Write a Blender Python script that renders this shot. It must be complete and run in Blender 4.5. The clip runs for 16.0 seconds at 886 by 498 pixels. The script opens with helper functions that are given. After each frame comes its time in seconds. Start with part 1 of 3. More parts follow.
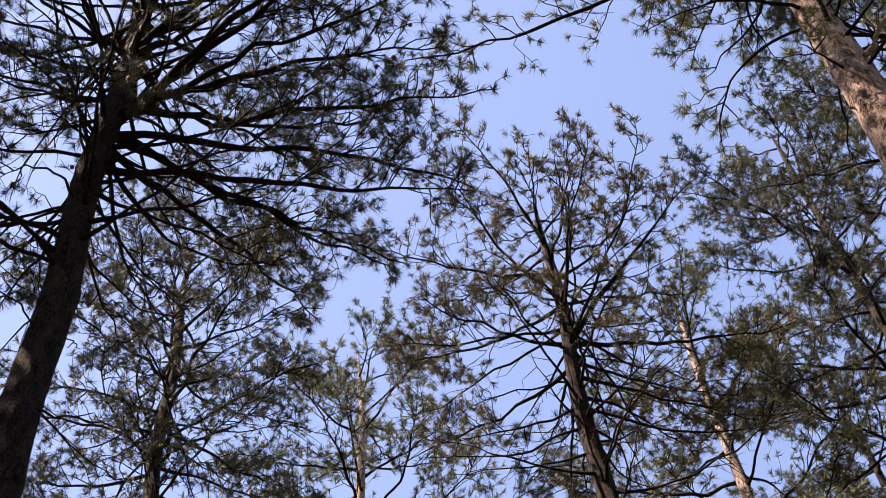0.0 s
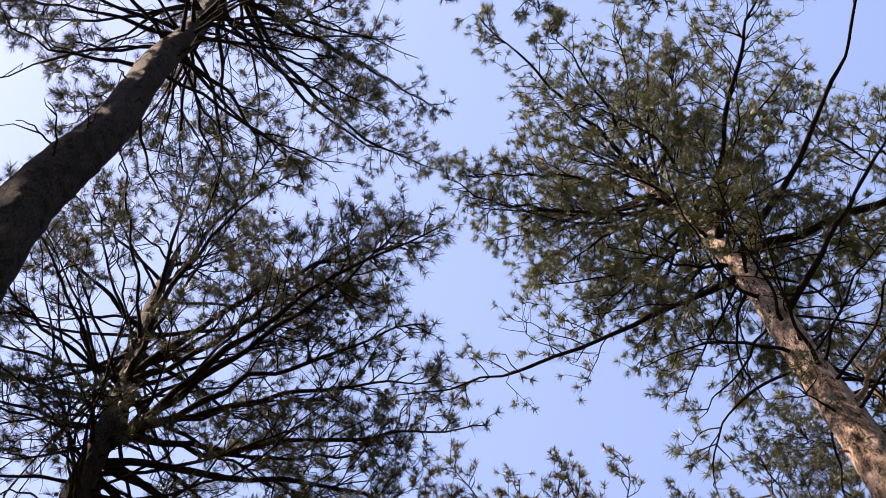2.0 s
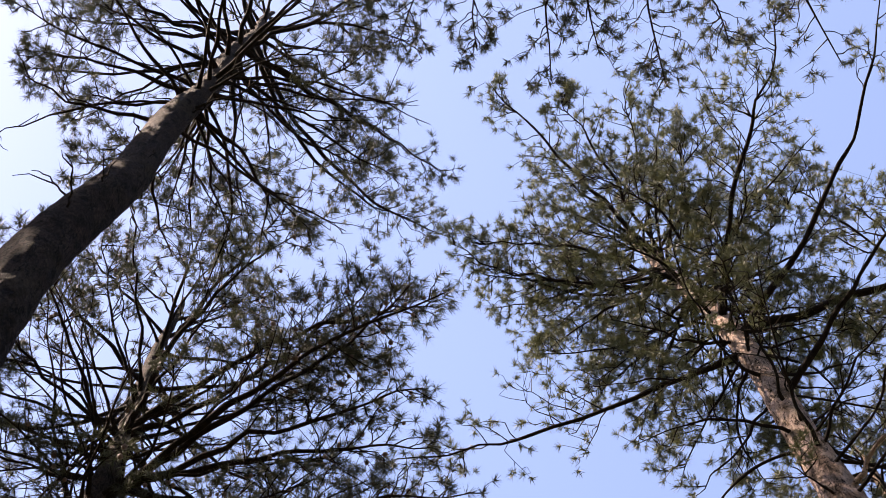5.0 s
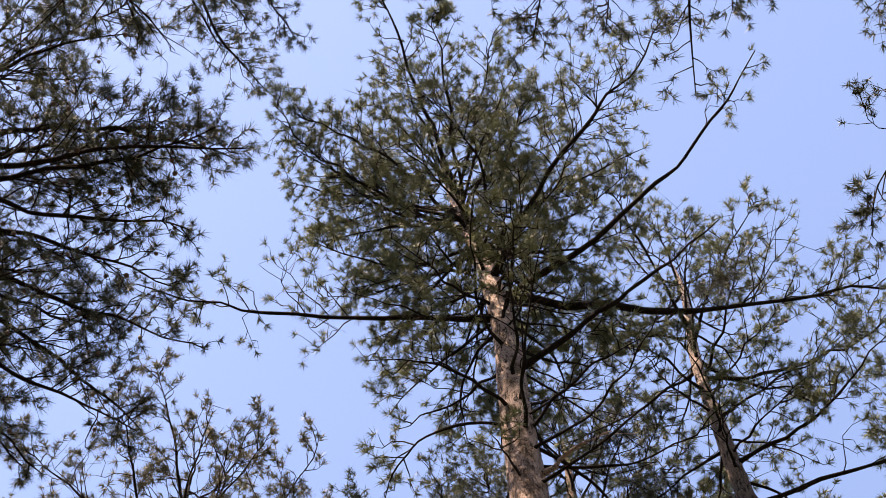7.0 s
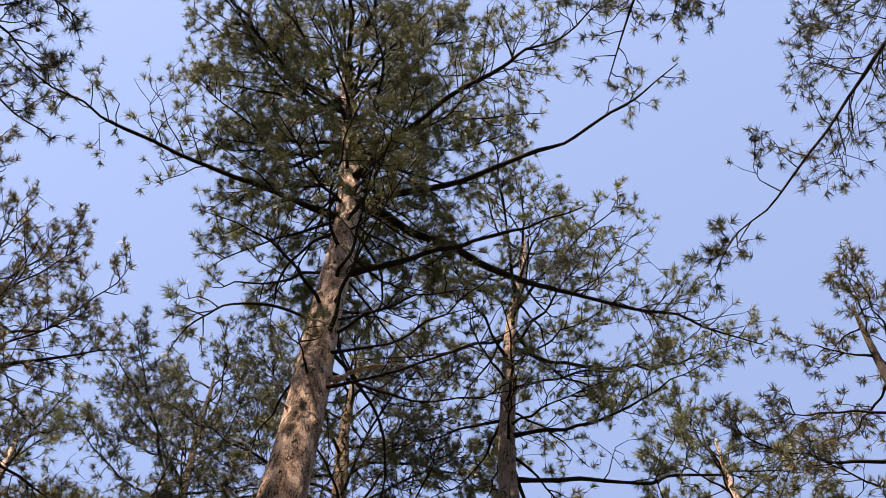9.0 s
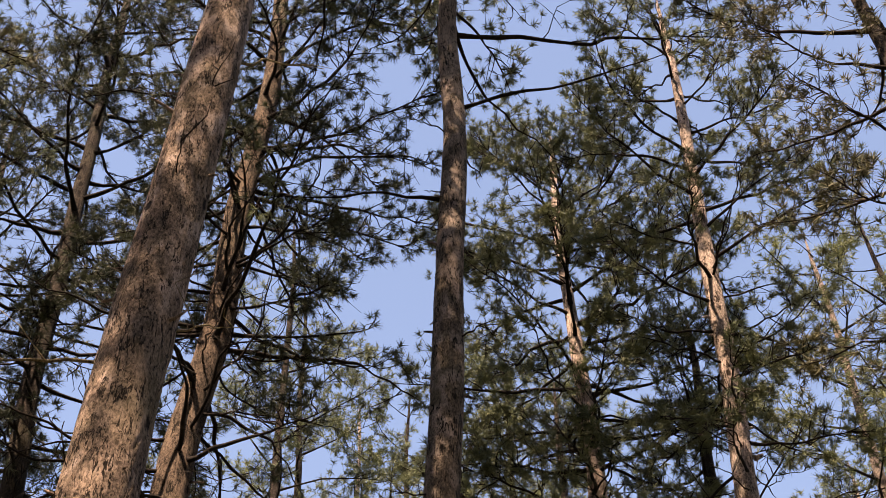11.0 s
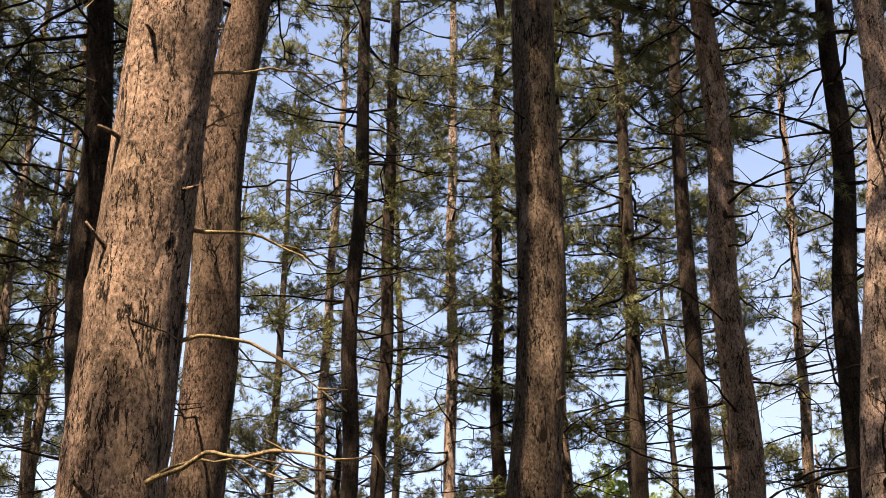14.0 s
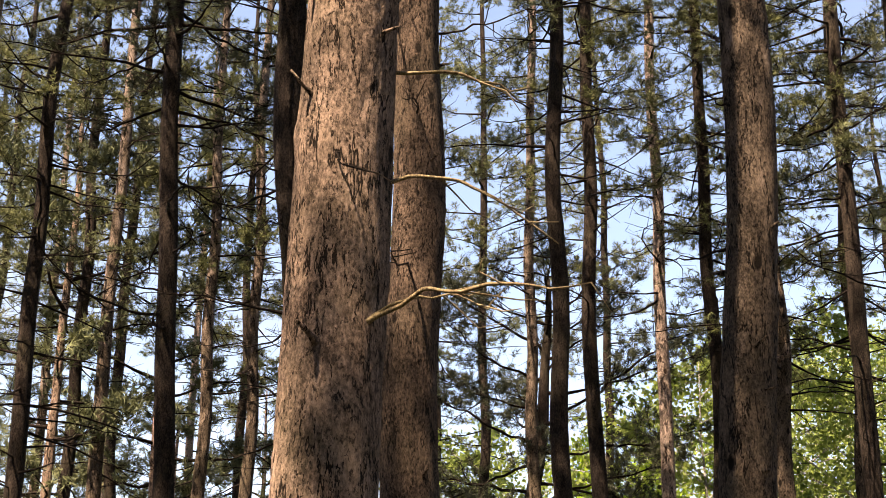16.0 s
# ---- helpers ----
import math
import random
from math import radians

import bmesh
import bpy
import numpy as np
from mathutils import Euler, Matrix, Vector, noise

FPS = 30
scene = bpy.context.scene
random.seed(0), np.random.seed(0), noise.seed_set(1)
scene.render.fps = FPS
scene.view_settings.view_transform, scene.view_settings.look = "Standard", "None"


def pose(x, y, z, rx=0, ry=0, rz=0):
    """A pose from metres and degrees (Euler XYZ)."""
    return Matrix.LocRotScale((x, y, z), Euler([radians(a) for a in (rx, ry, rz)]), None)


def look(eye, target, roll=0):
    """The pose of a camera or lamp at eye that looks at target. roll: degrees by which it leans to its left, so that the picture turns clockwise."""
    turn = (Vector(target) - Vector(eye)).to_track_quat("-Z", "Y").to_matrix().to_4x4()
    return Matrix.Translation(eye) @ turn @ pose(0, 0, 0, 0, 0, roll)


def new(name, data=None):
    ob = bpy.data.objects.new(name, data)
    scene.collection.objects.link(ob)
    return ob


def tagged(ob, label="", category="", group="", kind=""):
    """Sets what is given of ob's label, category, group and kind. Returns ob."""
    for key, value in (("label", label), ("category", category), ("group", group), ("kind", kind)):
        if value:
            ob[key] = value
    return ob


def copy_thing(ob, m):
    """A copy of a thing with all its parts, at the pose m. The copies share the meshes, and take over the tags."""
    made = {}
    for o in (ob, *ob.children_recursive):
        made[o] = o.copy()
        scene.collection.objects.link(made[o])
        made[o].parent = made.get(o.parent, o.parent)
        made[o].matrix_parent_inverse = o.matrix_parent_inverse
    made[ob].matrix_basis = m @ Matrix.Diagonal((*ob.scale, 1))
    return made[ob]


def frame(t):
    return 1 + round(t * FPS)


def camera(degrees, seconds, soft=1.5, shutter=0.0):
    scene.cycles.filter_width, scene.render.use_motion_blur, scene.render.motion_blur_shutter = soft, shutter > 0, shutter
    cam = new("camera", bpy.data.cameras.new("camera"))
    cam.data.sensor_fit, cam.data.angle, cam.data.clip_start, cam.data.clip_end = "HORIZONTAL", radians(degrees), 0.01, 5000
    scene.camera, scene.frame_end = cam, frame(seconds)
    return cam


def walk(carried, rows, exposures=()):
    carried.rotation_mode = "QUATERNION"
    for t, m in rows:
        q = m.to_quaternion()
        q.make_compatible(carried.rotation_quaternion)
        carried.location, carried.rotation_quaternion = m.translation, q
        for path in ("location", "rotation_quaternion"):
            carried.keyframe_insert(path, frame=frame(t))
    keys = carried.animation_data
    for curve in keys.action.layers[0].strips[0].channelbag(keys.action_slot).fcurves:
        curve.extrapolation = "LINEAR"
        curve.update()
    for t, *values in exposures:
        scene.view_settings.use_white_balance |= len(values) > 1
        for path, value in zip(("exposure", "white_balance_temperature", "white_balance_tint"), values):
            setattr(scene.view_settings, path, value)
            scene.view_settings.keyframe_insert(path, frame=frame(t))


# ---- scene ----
cam = camera(33.6, 16.0, soft=0.45)
# seconds, eye, compass bearing (0 = +y, 90 = +x), elevation, roll
PATH = [
    (0.0, (-0.013, -0.028, 1.609), -41.61, 59.63, -7.52),
    (0.5, (-0.021, -0.025, 1.617), -40.19, 62.57, -8.69),
    (1.0, (-0.037, -0.009, 1.609), -38.72, 66.09, -9.80),
    (1.5, (-0.066, -0.001, 1.603), -35.85, 69.56, -11.60),
    (2.0, (-0.064, 0.006, 1.603), -35.22, 72.67, -12.01),
    (2.5, (-0.054, -0.012, 1.599), -33.93, 74.58, -12.86),
    (3.0, (-0.051, -0.024, 1.586), -33.73, 75.01, -12.30),
    (3.2, (-0.069, -0.023, 1.583), -33.43, 75.17, -12.30),
    (5.3, (-0.070, -0.031, 1.560), -33.53, 75.17, -10.83),
    (5.5, (-0.056, -0.025, 1.570), -33.13, 75.19, -10.42),
    (6.0, (-0.031, -0.024, 1.569), -22.52, 73.64, -14.13),
    (6.5, (0.003, 0.009, 1.563), -17.62, 71.57, -11.90),
    (7.0, (0.021, 0.019, 1.562), -11.42, 69.74, -9.49),
    (7.5, (0.038, 0.016, 1.565), -6.33, 68.77, -6.41),
    (8.0, (0.050, 0.022, 1.558), -2.17, 67.98, -3.98),
    (8.2, (0.038, 0.029, 1.552), -0.71, 67.89, -3.32),
    (10.3, (0.009, -0.002, 1.702), 5.54, 55.65, -1.84),
    (10.5, (0.021, -0.002, 1.689), 6.13, 53.51, -2.33),
    (11.0, (0.018, 0.013, 1.683), 6.07, 48.12, -1.66),
    (11.5, (0.031, 0.010, 1.657), 5.68, 44.27, -1.71),
    (12.0, (0.032, -0.007, 1.625), 4.10, 40.36, -0.86),
    (12.5, (0.034, -0.009, 1.621), 3.12, 36.77, -1.03),
    (13.0, (0.038, 0.001, 1.624), 1.82, 32.40, -0.75),
    (13.5, (0.040, -0.005, 1.615), 1.48, 28.54, 0.59),
    (14.0, (0.039, 0.008, 1.607), 1.11, 25.60, 0.57),
    (14.5, (0.037, 0.017, 1.582), -0.11, 24.02, 0.32),
    (15.0, (0.028, 0.016, 1.570), -3.23, 23.44, 0.42),
    (15.5, (0.022, 0.016, 1.555), -5.86, 21.83, 0.36),
    (16.0, (0.009, 0.052, 1.543), -7.30, 19.71, 0.53),
]


def aim(bearing, elevation):
    a, e = radians(bearing), radians(elevation)
    return Vector((math.sin(a) * math.cos(e), math.cos(a) * math.cos(e), math.sin(e)))


walk(cam, [(t, look(Vector(eye), Vector(eye) + aim(b, e), r)) for t, eye, b, e, r in PATH],
     exposures=[(0.0, 2.38, 7650, 26), (1.5, 2.43, 7750, 26), (2.6, 2.54, 7700, 26), (6.0, 2.55, 7700, 25), (8.2, 2.5, 7900, 22),
                (10.3, 2.4, 8450, 22), (13.0, 2.34, 8600, 20), (16.0, 2.4, 8500, 20)])

# ---- world, sun ----
SUN_BEARING, SUN_HEIGHT = -150.0, 58.0
world = bpy.data.worlds.new("sky")
scene.world = world
world.use_nodes = True
wn, wl = world.node_tree.nodes, world.node_tree.links
wn.clear()
sky = wn.new("ShaderNodeTexSky")
sky.sky_type, sky.sun_disc = "NISHITA", False
sky.sun_elevation, sky.sun_rotation = radians(SUN_HEIGHT), radians(SUN_BEARING)
sky.air_density, sky.dust_density, sky.ozone_density = 1.0, 0.75, 1.6
sky.altitude = 900.0
# thin high cloud, streaked, thicker towards the horizon where one looks through more of it
geo = wn.new("ShaderNodeTexCoord")
mapw = wn.new("ShaderNodeMapping")
mapw.inputs["Scale"].default_value = (1.6, 1.6, 5.0)
cloud = wn.new("ShaderNodeTexNoise")
cloud.inputs["Scale"].default_value, cloud.inputs["Detail"].default_value = 1.7, 6.0
cramp = wn.new("ShaderNodeMapRange")
cramp.inputs["From Min"].default_value, cramp.inputs["From Max"].default_value = 0.47, 0.75
cramp.inputs["To Max"].default_value = 0.75
cmix = wn.new("ShaderNodeMix")
cmix.data_type = "RGBA"
cmix.inputs["B"].default_value = (2.0, 2.15, 2.35, 1)
bg = wn.new("ShaderNodeBackground")
bg.inputs["Strength"].default_value = 0.08
out = wn.new("ShaderNodeOutputWorld")
wl.new(geo.outputs["Generated"], mapw.inputs["Vector"])
wl.new(mapw.outputs["Vector"], cloud.inputs["Vector"])
wl.new(cloud.outputs["Fac"], cramp.inputs["Value"])
height = wn.new("ShaderNodeSeparateXYZ")
wl.new(geo.outputs["Generated"], height.inputs["Vector"])
thick = wn.new("ShaderNodeMapRange")
thick.inputs["From Min"].default_value, thick.inputs["From Max"].default_value = 0.6, 0.1
cmul = wn.new("ShaderNodeMath")
cmul.operation = "MULTIPLY"
wl.new(height.outputs["Z"], thick.inputs["Value"])
wl.new(cramp.outputs["Result"], cmul.inputs[0])
wl.new(thick.outputs["Result"], cmul.inputs[1])
wl.new(cmul.outputs["Value"], cmix.inputs["Factor"])
wl.new(sky.outputs["Color"], cmix.inputs["A"])
wl.new(cmix.outputs["Result"], bg.inputs["Color"])
wl.new(bg.outputs["Background"], out.inputs["Surface"])

sun = new("sun", bpy.data.lights.new("sun", "SUN"))
sun.data.energy, sun.data.angle, sun.data.color = 5.0, radians(0.53), (1.0, 0.915, 0.8)
sun.matrix_world = look(aim(SUN_BEARING, SUN_HEIGHT) * 60, (0, 0, 0))


# ---- materials ----
def material(name):
    m = bpy.data.materials.new(name)
    m.use_nodes = True
    m.node_tree.nodes.clear()
    return m, m.node_tree.nodes, m.node_tree.links


def node(nodes, kind, **values):
    n = nodes.new(kind)
    for key, value in values.items():
        n.inputs[key.replace("_", " ")].default_value = value
    return n


def ramp(nodes, stops):
    r = nodes.new("ShaderNodeValToRGB")
    while len(r.color_ramp.elements) < len(stops):
        r.color_ramp.elements.new(0.5)
    for e, (p, c) in zip(r.color_ramp.elements, stops):
        e.position, e.color = p, (*c, 1)
    return r


def bark_material(name, plate, crack, moss, fine=1.0, depth=0.035, upper_sun=None):
    """Pine bark: small rough scales, broken by ragged upright fissures and dark pits, with lichen on some faces."""
    m, n, l = material(name)
    co = n.new("ShaderNodeTexCoord")
    tall = node(n, "ShaderNodeMapping")
    tall.inputs["Scale"].default_value = (fine, fine, fine * 0.2)
    sq = node(n, "ShaderNodeMapping")
    sq.inputs["Scale"].default_value = (fine, fine, fine * 0.55)
    rift = node(n, "ShaderNodeTexNoise", Scale=17.0, Detail=5.0, Roughness=0.62)
    where = node(n, "ShaderNodeTexNoise", Scale=10.0, Detail=3.0, Roughness=0.6)
    pits = node(n, "ShaderNodeTexNoise", Scale=64.0, Detail=3.0, Roughness=0.6)
    knot = node(n, "ShaderNodeTexVoronoi", Scale=5.0)
    flakes = node(n, "ShaderNodeTexNoise", Scale=62.0, Detail=7.0, Roughness=0.74)
    patch = node(n, "ShaderNodeTexNoise", Scale=8.0, Detail=4.0, Roughness=0.6)
    wide = node(n, "ShaderNodeTexNoise", Scale=1.3, Detail=4.0)
    l.new(co.outputs["Object"], tall.inputs["Vector"])
    l.new(co.outputs["Object"], sq.inputs["Vector"])
    l.new(co.outputs["Object"], wide.inputs["Vector"])
    l.new(tall.outputs["Vector"], rift.inputs["Vector"])
    for q in (where, pits, flakes, patch, knot):
        l.new(sq.outputs["Vector"], q.inputs["Vector"])

    def calc(kind, a, b, c=None):
        q = n.new("ShaderNodeMath")
        q.operation = kind
        for k, v in enumerate((a, b, c)):
            if isinstance(v, (int, float)):
                q.inputs[k].default_value = v
            elif v is not None:
                l.new(v, q.inputs[k])
        return q.outputs["Value"]

    # fissures: narrow bands of the upright noise, open in some places and closed in others
    gape = node(n, "ShaderNodeMapRange", From_Min=0.43, From_Max=0.66, To_Min=0.003, To_Max=0.04)
    l.new(where.outputs["Fac"], gape.inputs["Value"])
    fissure = n.new("ShaderNodeMapRange")
    l.new(calc("ABSOLUTE", calc("SUBTRACT", rift.outputs["Fac"], 0.5), 0.0), fissure.inputs["Value"])
    l.new(calc("MULTIPLY", gape.outputs["Result"], 0.45), fissure.inputs["From Min"])
    l.new(gape.outputs["Result"], fissure.inputs["From Max"])
    pit = node(n, "ShaderNodeMapRange", From_Min=0.57, From_Max=0.66, To_Min=1.0, To_Max=0.22)
    l.new(pits.outputs["Fac"], pit.inputs["Value"])
    # scars of lost branches
    scar = node(n, "ShaderNodeMapRange", From_Min=0.1, From_Max=0.16)
    l.new(calc("MULTIPLY_ADD", flakes.outputs["Fac"], 0.12, calc("ADD", knot.outputs["Distance"], -0.06)), scar.inputs["Value"])
    joint = calc("MULTIPLY", scar.outputs["Result"], calc("MULTIPLY", fissure.outputs["Result"], pit.outputs["Result"]))
    tone = calc("MULTIPLY_ADD", flakes.outputs["Fac"], 0.9, calc("MULTIPLY_ADD", patch.outputs["Fac"], 0.45, -0.18))
    plates = ramp(n, [(0.37, tuple(c * 0.3 for c in plate)), (0.51, plate), (0.64, tuple(min(1, c * 1.85) for c in plate))])
    l.new(tone, plates.inputs["Fac"])
    lich = node(n, "ShaderNodeMapRange", From_Min=0.5, From_Max=0.75, To_Max=0.5)
    l.new(wide.outputs["Fac"], lich.inputs["Value"])
    mossy = n.new("ShaderNodeMix")
    mossy.data_type = "RGBA"
    mossy.inputs["B"].default_value = (*moss, 1)
    l.new(lich.outputs["Result"], mossy.inputs["Factor"])
    l.new(plates.outputs["Color"], mossy.inputs["A"])
    skin = mossy.outputs["Result"]
    if upper_sun:
        # paler higher up: partly young bark under flaked plates, partly sunlight put into the colour
        place = n.new("ShaderNodeSeparateXYZ")
        l.new(co.outputs["Object"], place.inputs["Vector"])
        bare = node(n, "ShaderNodeMapRange", From_Min=0.45, From_Max=0.56)
        l.new(calc("ADD", patch.outputs["Fac"], calc("MULTIPLY_ADD", place.outputs["Z"], 0.03, -0.33)), bare.inputs["Value"])
        young = n.new("ShaderNodeMix")
        young.data_type = "RGBA"
        young.inputs["B"].default_value = (*upper_sun, 1)
        l.new(calc("MULTIPLY", bare.outputs["Result"], calc("MULTIPLY_ADD", flakes.outputs["Fac"], 2.4, -0.6)), young.inputs["Factor"])
        l.new(skin, young.inputs["A"])
        skin = young.outputs["Result"]
    fin = n.new("ShaderNodeMix")
    fin.data_type = "RGBA"
    fin.inputs["A"].default_value = (*crack, 1)
    l.new(joint, fin.inputs["Factor"])
    l.new(skin, fin.inputs["B"])
    hgt = calc("ADD", calc("MULTIPLY", flakes.outputs["Fac"], 0.9), calc("MULTIPLY", joint, 0.7))
    bump = node(n, "ShaderNodeBump", Strength=0.9, Distance=depth)
    l.new(hgt, bump.inputs["Height"])
    bs = node(n, "ShaderNodeBsdfPrincipled", Roughness=0.95)
    bs.inputs["Specular IOR Level"].default_value = 0.08
    l.new(fin.outputs["Result"], bs.inputs["Base Color"])
    l.new(bump.outputs["Normal"], bs.inputs["Normal"])
    o = n.new("ShaderNodeOutputMaterial")
    l.new(bs.outputs["BSDF"], o.inputs["Surface"])
    return m


def leaf_material(name, low, high, through_share=0.22, rough=0.62):
    """Needles and leaves: a tone for each shoot, part of the light going through."""
    m, n, l = material(name)
    isl = n.new("ShaderNodeNewGeometry")
    co = n.new("ShaderNodeTexCoord")
    clump = node(n, "ShaderNodeTexNoise", Scale=1.1, Detail=2.0)
    l.new(co.outputs["Object"], clump.inputs["Vector"])
    add = n.new("ShaderNodeMath")
    add.operation = "MULTIPLY_ADD"
    add.inputs[1].default_value = 0.45
    shift = n.new("ShaderNodeMath")
    shift.operation = "MULTIPLY_ADD"
    shift.inputs[1].default_value, shift.inputs[2].default_value = 1.3, -0.35
    l.new(clump.outputs["Fac"], shift.inputs[0])
    l.new(isl.outputs["Random Per Island"], add.inputs[0])
    l.new(shift.outputs["Value"], add.inputs[2])
    col = ramp(n, [(0.0, low), (1.0, high)])
    l.new(add.outputs["Value"], col.inputs["Fac"])
    bs = node(n, "ShaderNodeBsdfPrincipled", Roughness=rough)
    bs.inputs["Specular IOR Level"].default_value = 0.15
    tr = n.new("ShaderNodeBsdfTranslucent")
    l.new(col.outputs["Color"], bs.inputs["Base Color"])
    l.new(col.outputs["Color"], tr.inputs["Color"])
    mix = n.new("ShaderNodeMixShader")
    mix.inputs["Fac"].default_value = through_share
    l.new(bs.outputs["BSDF"], mix.inputs[1])
    l.new(tr.outputs["BSDF"], mix.inputs[2])
    o = n.new("ShaderNodeOutputMaterial")
    l.new(mix.outputs["Shader"], o.inputs["Surface"])
    return m


BARK = bark_material("pine_bark", (0.205, 0.144, 0.109), (0.016, 0.011, 0.008), (0.14, 0.115, 0.065), upper_sun=(0.44, 0.335, 0.285))
# dark bark, taken further down so that its colour holds the stems' shade
BARK_SHADE_DARK = bark_material("shade_dark_pine_bark", (0.03, 0.0225, 0.018), (0.009, 0.006, 0.005), (0.055, 0.048, 0.028))
# pine bark darkened in its colour for stems standing partly in shade
BARK_PART_SHADE = bark_material("part_shaded_pine_bark", (0.098, 0.073, 0.054), (0.01, 0.007, 0.005), (0.095, 0.08, 0.046), upper_sun=(0.25, 0.19, 0.16))
# darker copy for the stem behind, with the shade on it mixed into the brown
BARK_BROWN_SHADE = bark_material("shaded_brown_bark", (0.088, 0.061, 0.045), (0.01, 0.007, 0.005), (0.08, 0.068, 0.04))
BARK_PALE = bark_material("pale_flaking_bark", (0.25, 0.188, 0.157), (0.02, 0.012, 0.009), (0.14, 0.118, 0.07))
# twigs near black: the shade inside the crowns is put into their colour
TWIG = bark_material("shade_dark_twig_bark", (0.014, 0.010, 0.008), (0.006, 0.0045, 0.0035), (0.018, 0.015, 0.009), fine=2.5, depth=0.004)
DEAD = bark_material("dead_branch", (0.17, 0.13, 0.075), (0.06, 0.045, 0.025), (0.17, 0.16, 0.07), fine=3.0, depth=0.002)
BIRCH_BARK = bark_material("birch_bark", (0.42, 0.39, 0.34), (0.06, 0.05, 0.045), (0.3, 0.3, 0.22))
NEEDLE = leaf_material("pine_needles", (0.02, 0.029, 0.016), (0.155, 0.167, 0.08), 0.13)
# lighter, yellower needle copy for far crowns, sunlight painted into the tone
NEEDLE_SUN = leaf_material("sunlit_pine_needles", (0.028, 0.034, 0.012), (0.165, 0.175, 0.068), 0.16)
# dark needle copy: shade is carried by the colour itself
NEEDLE_SHADE = leaf_material("shaded_pine_needles", (0.010, 0.013, 0.008), (0.075, 0.084, 0.048), 0.13)
NEEDLE_RUST = leaf_material("rusty_needles", (0.028, 0.028, 0.015), (0.11, 0.1, 0.05), 0.13)
LEAF = leaf_material("fresh_leaves", (0.09, 0.135, 0.03), (0.26, 0.32, 0.08), 0.45)
LEAF_YELLOW = leaf_material("yellow_green_leaves", (0.15, 0.25, 0.02), (0.30, 0.42, 0.04), 0.5)


def cone_material():
    m, n, l = material("pine_cone")
    co = n.new("ShaderNodeTexCoord")
    v = node(n, "ShaderNodeTexVoronoi", Scale=90.0)
    l.new(co.outputs["Object"], v.inputs["Vector"])
    c = ramp(n, [(0.0, (0.11, 0.07, 0.045)), (1.0, (0.035, 0.022, 0.015))])
    l.new(v.outputs["Distance"], c.inputs["Fac"])
    bs = node(n, "ShaderNodeBsdfPrincipled", Roughness=0.8)
    l.new(c.outputs["Color"], bs.inputs["Base Color"])
    o = n.new("ShaderNodeOutputMaterial")
    l.new(bs.outputs["BSDF"], o.inputs["Surface"])
    return m


CONE = cone_material()


def floor_material():
    m, n, l = material("forest_floor")
    co = n.new("ShaderNodeTexCoord")
    big = node(n, "ShaderNodeTexNoise", Scale=0.5, Detail=5.0)
    fine = node(n, "ShaderNodeTexNoise", Scale=24.0, Detail=8.0, Roughness=0.75)
    for t in (big, fine):
        l.new(co.outputs["Object"], t.inputs["Vector"])
    a = ramp(n, [(0.3, (0.035, 0.024, 0.016)), (0.7, (0.085, 0.06, 0.038))])
    b = ramp(n, [(0.42, (0.0, 0.0, 0.0)), (0.62, (1.0, 1.0, 1.0))])
    l.new(fine.outputs["Fac"], a.inputs["Fac"])
    l.new(big.outputs["Fac"], b.inputs["Fac"])
    mx = n.new("ShaderNodeMix")
    mx.data_type = "RGBA"
    mx.inputs["B"].default_value = (0.045, 0.06, 0.02, 1)
    l.new(b.outputs["Color"], mx.inputs["Factor"])
    l.new(a.outputs["Color"], mx.inputs["A"])
    bump = node(n, "ShaderNodeBump", Strength=0.8, Distance=0.03)
    l.new(fine.outputs["Fac"], bump.inputs["Height"])
    bs = node(n, "ShaderNodeBsdfPrincipled", Roughness=0.95)
    l.new(mx.outputs["Result"], bs.inputs["Base Color"])
    l.new(bump.outputs["Normal"], bs.inputs["Normal"])
    o = n.new("ShaderNodeOutputMaterial")
    l.new(bs.outputs["BSDF"], o.inputs["Surface"])
    return m


FLOOR = floor_material()


# ---- mesh helpers ----
class Shape:
    """Triangles gathered as arrays, then linked as one mesh."""

    def __init__(self):
        self.v, self.f, self.count = [], [], 0

    def add(self, v, f):
        self.v.append(v)
        self.f.append(f + self.count)
        self.count += len(v)

    def mesh(self, name, mat, smooth=True):
        me = bpy.data.meshes.new(name)
        if self.count:
            v = np.concatenate(self.v).astype(np.float32)
            f = np.concatenate(self.f).astype(np.int32)
            me.vertices.add(len(v))
            me.vertices.foreach_set("co", v.ravel())
            me.loops.add(f.size)
            me.loops.foreach_set("vertex_index", f.ravel())
            me.polygons.add(len(f))
            me.polygons.foreach_set("loop_start", np.arange(0, f.size, 3, dtype=np.int32))
            me.polygons.foreach_set("use_smooth", np.full(len(f), smooth))
            me.update(calc_edges=True)
        me.materials.append(mat)
        return me


def part(name, shape, mat, parent, label="", smooth=True):
    ob = new(name, shape.mesh(name, mat, smooth))
    ob.parent = parent
    if label:
        ob["label"] = label
    return ob


def unit(v):
    return v / (np.linalg.norm(v, axis=-1, keepdims=True) + 1e-12)


